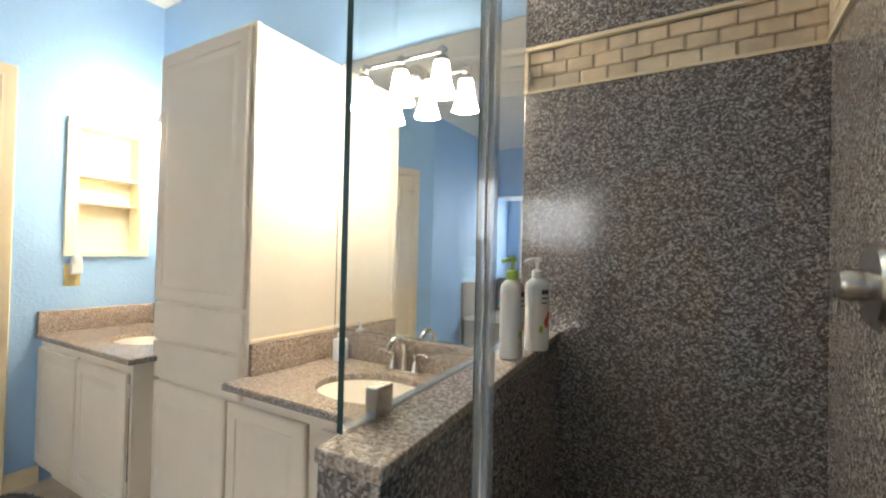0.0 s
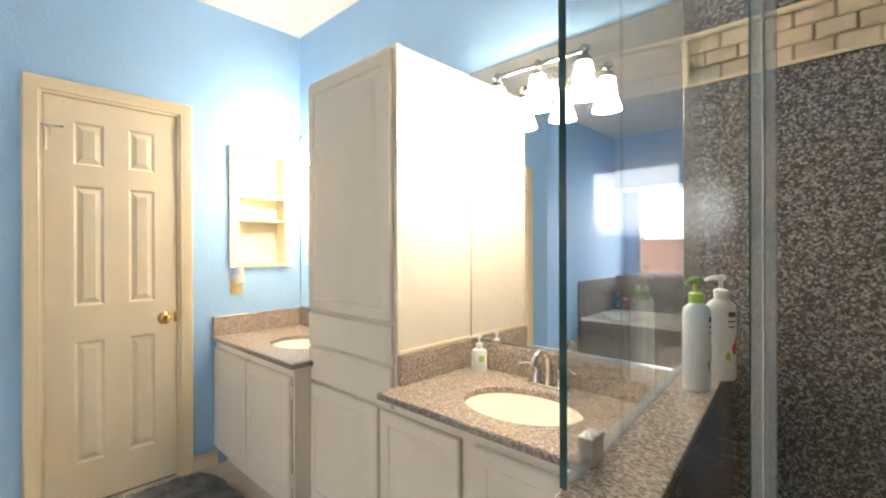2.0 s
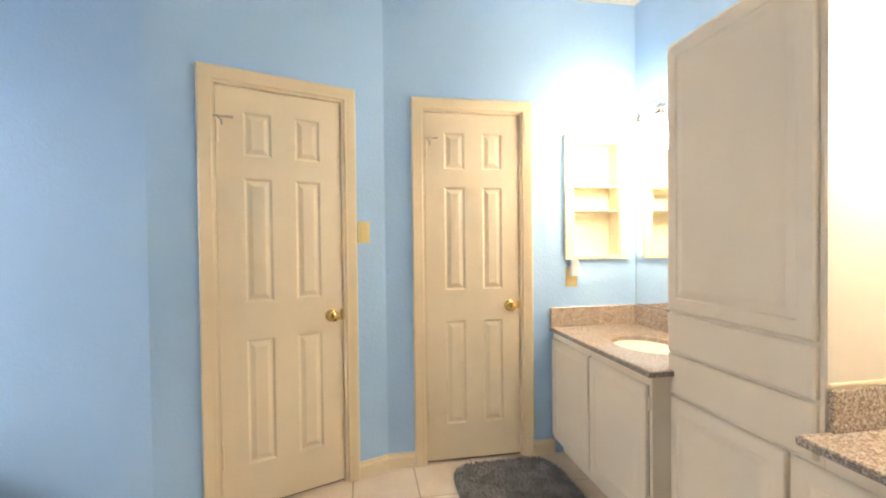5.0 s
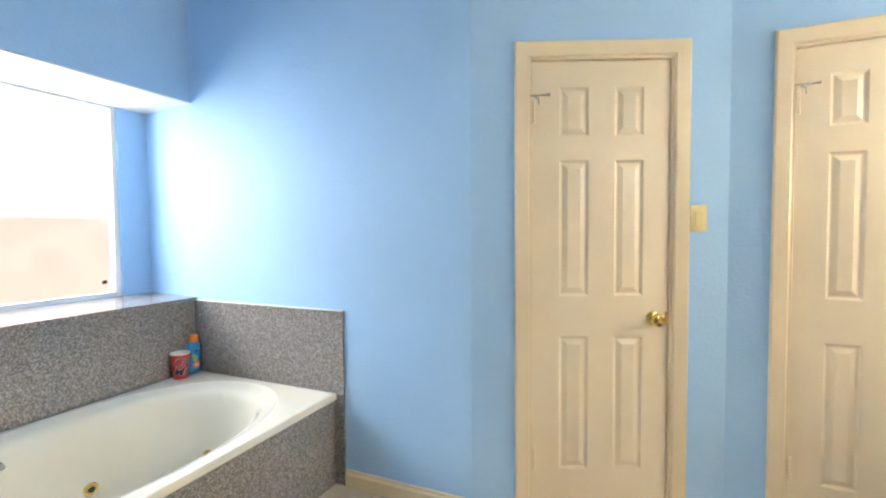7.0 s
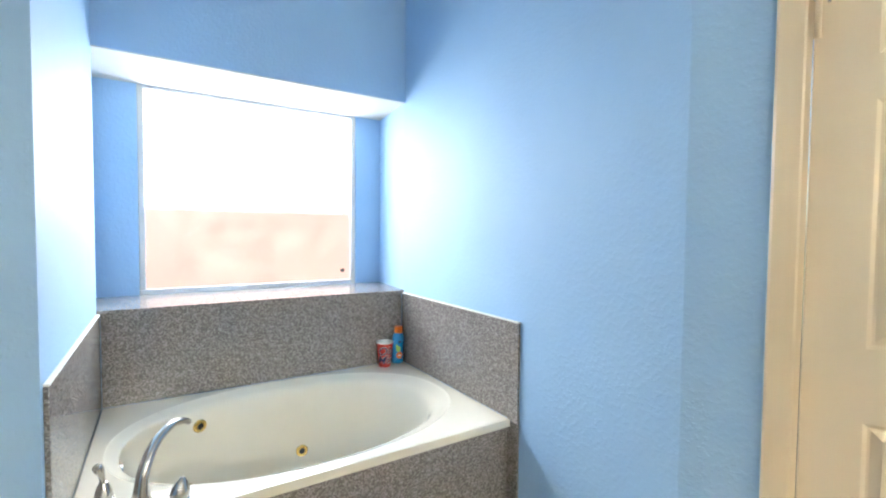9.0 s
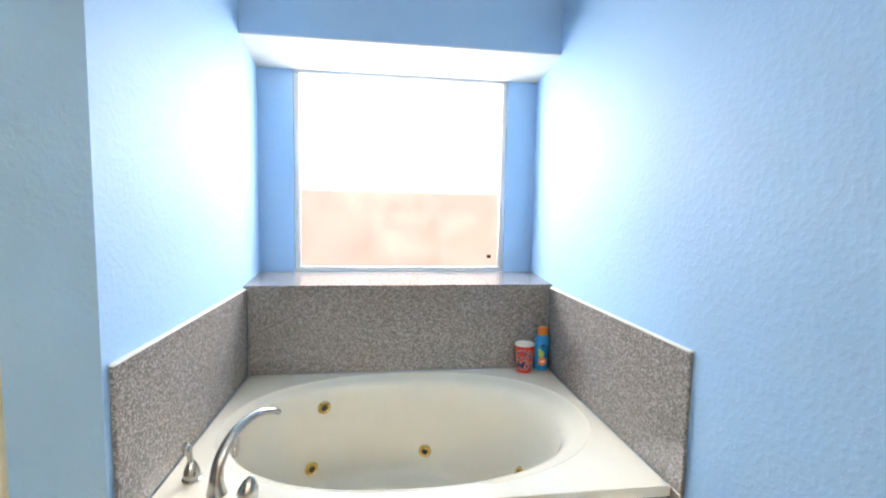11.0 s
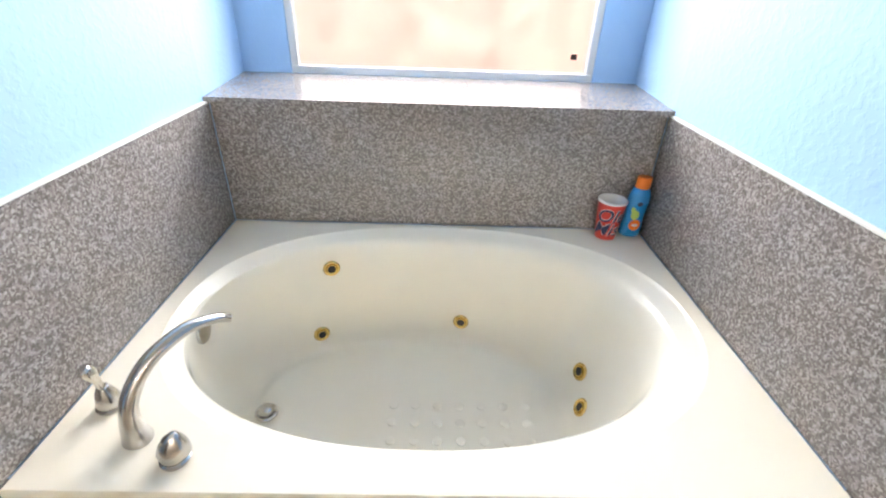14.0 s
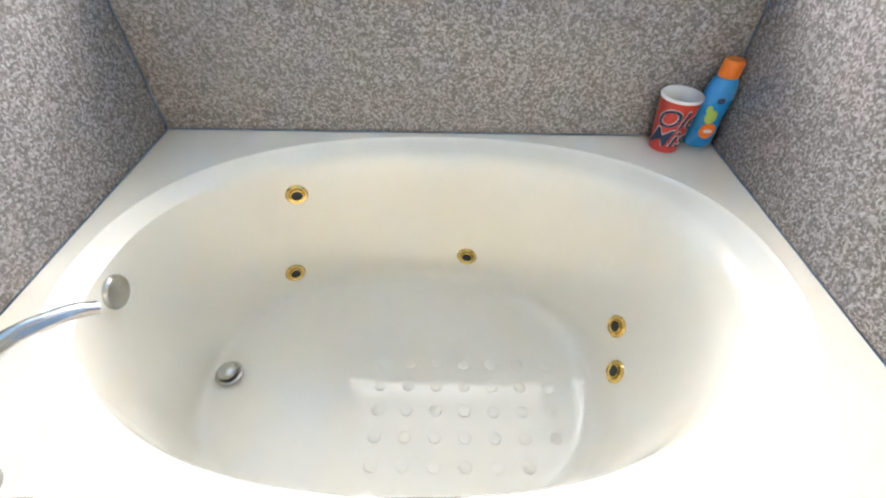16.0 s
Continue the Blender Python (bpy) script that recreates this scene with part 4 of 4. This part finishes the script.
part("seal_fin", upright(GA, GC, [(long + 0.0115, long + 0.0122, 0.012, GT)], 0.016), WHITEP, screen, "thin white fin of the seal")
part("sill_channel", upright(GA, GB, [(0.012, (GB - GA).length, LEDGE + 0.0002, LEDGE + 0.006)], 0.016), SEAL, screen, "clear silicone bead under the glass")
bm = bmesh.new()
box(bm, (GX - 0.015, GY + 0.062, LEDGE + 0.0005), (GX + 0.008, GY + 0.102, LEDGE + 0.046), 0.002)
part("clamp", bm, STEEL, screen, "square brushed nickel glass clamp")
bm = bmesh.new()
box(bm, (NX0 + 0.018, V - 0.028, NZ0 + 0.018), (NX0 + 0.030, V + 0.012, NZ0 + 0.062), 0.002)
part("wall_clamp", bm, STEEL, screen, "small dark metal wall clamp")

# valve
val = thing("shower_valve", "brushed nickel shower valve with a curved lever", "valve", Matrix.Translation((EAST - 0.012, 1.485, 1.175)))
out = Matrix.Rotation(-math.pi / 2, 4, "Y")
bm = bmesh.new()
lathe(bm, [(0.0, 0.0), (0.082, 0.0), (0.082, 0.004), (0.074, 0.012), (0.050, 0.018), (0.034, 0.020), (0.0, 0.020)], 36, out)
part("escutcheon", bm, STEEL, val, smooth=30)
bm = bmesh.new()
lathe(bm, [(0.030, 0.018), (0.030, 0.048), (0.026, 0.056), (0, 0.057)], 24, out)
h = part("handle", bm, STEEL, val, smooth=40)
bm = bmesh.new()
tube(bm, curve_points([(-0.030, 0, 0.0), (-0.034, 0.028, 0.006), (-0.036, 0.066, 0.000), (-0.038, 0.088, -0.022), (-0.040, 0.092, -0.062)], 6), [0.020 - 0.013 * min(1, i / 20) for i in range(25)], 14, 0.8)
part("lever", bm, STEEL, h, smooth=50)


# bottles
def pump_bottle(name, x, y, z, r, h, body, cap, spin, label, cap_label):
    root = thing(name, label, "bottle", Matrix.Translation((x, y, z)) @ Matrix.Rotation(spin, 4, "Z"))
    bm = bmesh.new()
    lathe(bm, [(0, 0), (r * 0.92, 0), (r, 0.006), (r, h * 0.86), (r * 0.94, h * 0.93), (r * 0.6, h * 0.985), (r * 0.42, h), (0, h)], 28, sx=1.0, sy=0.78)
    b = part("body", bm, body, root, smooth=40)
    bm = bmesh.new()
    k = r / 0.035
    lathe(bm, [(0.016 * k, h - 0.001), (0.017 * k, h + 0.020 * k), (0.012 * k, h + 0.024 * k), (0.0055 * k, h + 0.025 * k), (0.0055 * k, h + 0.045 * k), (0.011 * k, h + 0.046 * k), (0.012 * k, h + 0.058 * k), (0, h + 0.060 * k)], 18)
    tube(bm, [(0, 0, h + 0.052 * k), (-0.022 * k, 0, h + 0.052 * k), (-0.040 * k, 0, h + 0.046 * k)], [0.007 * k, 0.006 * k, 0.004 * k], 10)
    part("pump", bm, cap, root, cap_label, smooth=40)
    return root, b


def wrap_bar(bm, r, sy, a0, a1, z0, z1, lift=0.0006, n=6):
    """A thin label patch bent round an oval body."""
    lo, hi = [], []
    for i in range(n + 1):
        a = a0 + (a1 - a0) * i / n
        x, y = (r + lift) * math.cos(a), (r * sy + lift) * math.sin(a)
        lo.append(bm.verts.new((x, y, z0)))
        hi.append(bm.verts.new((x, y, z1)))
    for i in range(n):
        bm.faces.new((lo[i], lo[i + 1], hi[i + 1], hi[i]))


def wrap_disc(bm, r, sy, a_mid, z_mid, da, dz, lift=0.0006, n=14):
    """A rounded label patch bent round an oval body."""
    ring = []
    for i in range(n):
        t = 2 * math.pi * i / n
        a = a_mid + da * math.cos(t)
        ring.append(bm.verts.new(((r + lift) * math.cos(a), (r * sy + lift) * math.sin(a), z_mid + dz * math.sin(t))))
    bm.faces.new(ring)


LIME = painted("lime_green_plastic", (0.36, 0.55, 0.10), 0.3, 0.03, 60, 0.04)
INK = material("dark_print", (0.05, 0.05, 0.06), 0.5)
REDP = painted("red_print", (0.62, 0.08, 0.05), 0.45, 0.05, 60, 0.15, 60)
p1, b1 = pump_bottle("shampoo_pump_bottle", -1.062, 1.430, LEDGE, 0.033, 0.192, WHITEP, LIME, 1.25, "white pump bottle with lime green pump on granite ledge", "lime green pump head")
p2, b2 = pump_bottle("conditioner_pump_bottle", -1.040, 1.556, LEDGE, 0.033, 0.192, WHITEP, WHITEP, 0.7, "white pump bottle with red fruit label on ledge", "white pump head")
for b in (b1, b2):
    for z0, z1, a0, a1, mt in ((0.150, 0.162, -1.5, -0.75, INK), (0.138, 0.142, -1.5, -0.9, INK), (0.126, 0.129, -1.5, -1.0, INK), (0.062, 0.090, -1.25, -0.75, REDP), (0.082, 0.104, -1.0, -0.6, REDP), (0.048, 0.068, -1.7, -1.35, LIME)):
        bm = bmesh.new()
        if mt is INK:
            wrap_bar(bm, 0.033, 0.78, a0, a1, z0, z1)
        else:
            wrap_disc(bm, 0.033, 0.78, (a0 + a1) / 2, (z0 + z1) / 2, (a1 - a0) / 2, (z1 - z0) / 2, 0.0012)
        part("print", bm, mt, b)
p3, b3 = pump_bottle("hand_soap_bottle", -1.982, 1.808, CT, 0.032, 0.098, WHITEP, WHITEP, 0.5, "white hand soap pump bottle on the vanity counter", "white pump head")
bm = bmesh.new()
wrap_bar(bm, 0.032, 0.78, -1.5, -0.7, 0.045, 0.070)
part("print", bm, LIME, b3)

# tub corner: cup and bottle
cup = thing("paper_cup", "red paper cup with white rim and navy script lettering", "cup", Matrix.Translation((-3.030, -2.396, DECK)) @ Matrix.Diagonal((1.18, 1.18, 1.18, 1)))
CUPRED = painted("red_cup_print", (0.62, 0.055, 0.035), 0.4, 0.05, 80, 0.05, 30)
bm = bmesh.new()
lathe(bm, [(0, 0.004), (0.029, 0.004), (0.030, 0.0), (0.041, 0.118), (0.0395, 0.118), (0.0285, 0.008), (0, 0.008)], 30)
part("wall", bm, CUPRED, cup, smooth=40)
bm = bmesh.new()
lathe(bm, [(0.0392, 0.1165), (0.0425, 0.117), (0.0428, 0.121), (0.041, 0.1235), (0.0385, 0.122), (0.0382, 0.1165), (0.0285, 0.010), (0, 0.0095)], 30)
part("rim", bm, WHITEP, cup, "white inner wall and rolled rim", smooth=40)
NAVY = material("navy_print", (0.02, 0.035, 0.09), 0.5)


def lettering(text, size, width_scale, r0, z, a_mid, mat, parent, taper, lift=0.0008, shear=0.25, heavy=0.0):
    """Words bent round a tapered body."""
    cu = bpy.data.curves.new("lettering", "FONT")
    cu.body, cu.size, cu.shear, cu.offset, cu.align_x = text, size, shear, heavy, "CENTER"
    tmp = new("lettering", cu)
    me = bpy.data.meshes.new_from_object(tmp)
    bpy.data.objects.remove(tmp)
    bm = bmesh.new()
    bm.from_mesh(me)
    bmesh.ops.subdivide_edges(bm, edges=bm.edges, cuts=1)
    for v in bm.verts:
        zz = z + v.co.y
        r = r0 + taper * zz + lift
        a = a_mid + v.co.x * width_scale / r
        v.co = Vector((r * math.cos(a), r * math.sin(a), zz))
    ob = new("lettering", me)
    bm.to_mesh(me)
    bm.free()
    me.materials.append(mat)
    ob.parent = parent
    return ob


for text, z, mid in (("Ole", 0.062, 1.32), ("Miss", 0.018, 1.45)):
    lettering(text, 0.058, 1.0, 0.0302, z, mid, WHITEP, cup, 0.0932, 0.0006, heavy=0.0014)
    lettering(text, 0.058, 1.0, 0.0302, z, mid, NAVY, cup, 0.0932, 0.0022, heavy=0.0003)
bm = bmesh.new()
for k in range(6):
    box(bm, (-0.003, -0.002, 0.030 + k * 0.012), (0.003, 0.0006, 0.038 + k * 0.012), m=Matrix.Rotation(0.95, 4, "Z") @ Matrix.Translation((0.0, 0.0325 + k * 0.0011, 0)))
part("side_print", bm, WHITEP, cup)
bm = bmesh.new()
wrap_bar(bm, 0.0385, 1.0, -2.2, -1.2, 0.085, 0.096, lift=-0.0016)
wrap_bar(bm, 0.0390, 1.0, -1.0, -0.6, 0.098, 0.106, lift=-0.0016)
part("inside_print", bm, NAVY, cup, "blue print inside the rim")

sham = thing("kids_shampoo_bottle", "blue shampoo bottle with orange cap leaning in the corner", "bottle", Matrix.Translation((-3.122, -2.412, DECK)) @ Matrix.Rotation(radians(-2), 4, "Y") @ Matrix.Diagonal((1.1, 1.1, 1.12, 1)))
BLUEP = painted("bright_blue_plastic", (0.02, 0.26, 0.62), 0.28, 0.03, 60, 0.04)
ORANGE = painted("orange_plastic", (0.85, 0.20, 0.02), 0.3, 0.03, 60, 0.04)
bm = bmesh.new()
lathe(bm, [(0, 0.001), (0.028, 0.001), (0.033, 0.006), (0.034, 0.03), (0.031, 0.07), (0.034, 0.12), (0.033, 0.140), (0.027, 0.158), (0.019, 0.166), (0, 0.167)], 28, sx=1.0, sy=0.72)
bb = part("body", bm, BLUEP, sham, smooth=40)
bm = bmesh.new()
lathe(bm, [(0.021, 0.163), (0.023, 0.165), (0.0225, 0.196), (0.020, 0.200), (0, 0.201)], 24, sx=1.0, sy=0.85)
part("cap", bm, ORANGE, sham, "orange flip cap", smooth=35)
for z0, z1, a0, a1, mt in ((0.030, 0.062, 1.25, 2.35, ORANGE), (0.066, 0.094, 1.2, 1.95, LIME), (0.088, 0.104, 1.1, 1.5, LIME), (0.112, 0.124, 1.5, 2.0, NAVY), (0.042, 0.050, 1.5, 2.1, WHITEP)):
    bm = bmesh.new()
    wrap_disc(bm, 0.0345, 0.72, (a0 + a1) / 2 - 0.25, (z0 + z1) / 2, (a1 - a0) / 2, (z1 - z0) / 1.7, 0.0010 if mt is not WHITEP else 0.0018)
    part("print", bm, mt, bb)

# ---- travertine pieces and floor tiles ----
band = thing("travertine_niche", "shower niche lined with tumbled travertine bricks", "niche", kind="structure")
BL, BH, G = 0.084, 0.0434, 0.003
part("backing", boxes(((NX0, V + 0.010, NZ0), (EAST, V + 0.020, NZ1)), ((EAST - 0.006, SHF - 0.12, NZ0), (EAST - 0.0005, V, NZ1))), JOINT, band)
part("frame", boxes(((NX0 - 0.001, V - 0.016, NZ0 - 0.012), (EAST - 0.012, V + 0.010, NZ0)), ((NX0 - 0.001, V - 0.016, NZ1), (EAST - 0.012, V + 0.010, NZ1 + 0.012)), ((NX0 - 0.001, V - 0.016, NZ0), (NX0 + 0.012, V + 0.010, NZ1)),
                   ((EAST - 0.022, SHF - 0.12, NZ0 - 0.012), (EAST - 0.0005, V - 0.017, NZ0)), ((EAST - 0.022, SHF - 0.12, NZ1), (EAST - 0.0005, V - 0.017, NZ1 + 0.012)), bevel=0.002), TRAVTRIM, band, "cream stone pencil trim round the niche")
kinds = {}


def brick_mesh(length, k):
    key = (round(length, 4), k)
    if key not in kinds:
        rnd = random.Random(k + int(length * 1000))
        bm = bmesh.new()
        box(bm, (0, -0.010, 0), (length, 0, BH), 0.004, 1)
        for v in bm.verts:
            v.co += Vector((rnd.uniform(-1, 1), rnd.uniform(-1, 1), rnd.uniform(-1, 1))) * 0.0011
        kinds[key] = mesh_of("brick", bm, TRAV)
    return kinds[key]


def brick(m, length, k):
    ob = new("brick", brick_mesh(length, k % 4))
    ob.matrix_basis = m
    ob.parent = band


for r in range(3):
    z = NZ0 + 0.001 + r * (BH + G)
    x, k = NX0 + 0.014 - (BL + G) * (0.5 if r % 2 else 0.0), r
    while x < EAST - 0.012:
        a, b = max(x, NX0 + 0.014), min(x + BL, EAST - 0.013)
        if b - a > 0.012:
            brick(Matrix.Translation((a, V + 0.0095, z)), b - a, k)
        x, k = x + BL + G, k + 1
    y, k = V - 0.004 + (BL + G) * (0.5 if r % 2 else 0.0), r
    while y > SHF - 0.12:
        a, b = min(y, V - 0.004), max(y - BL, SHF - 0.119)
        if a - b > 0.012:
            brick(Matrix.Translation((EAST - 0.0065, a, z)) @ Matrix.Rotation(-math.pi / 2, 4, "Z"), a - b, k)
        y, k = y - BL - G, k + 1

P, J = 0.335, 0.006
bm = bmesh.new()
box(bm, (0, 0, -0.004), (P - J, P - J, 0.0), 0.0015, 1)
full = mesh_of("tile", bm, TILE)
for i in range(-1, 13):
    for j in range(-5, 7):
        x, y = -3.615 + i * P, 0.14 + j * P
        if y + P < TUBF and x < TUBX1 or x + P < W - 0.1 or y > V:
            continue
        t = new("tile", full)
        t.location = (x, y, 0)
        t.parent = floor
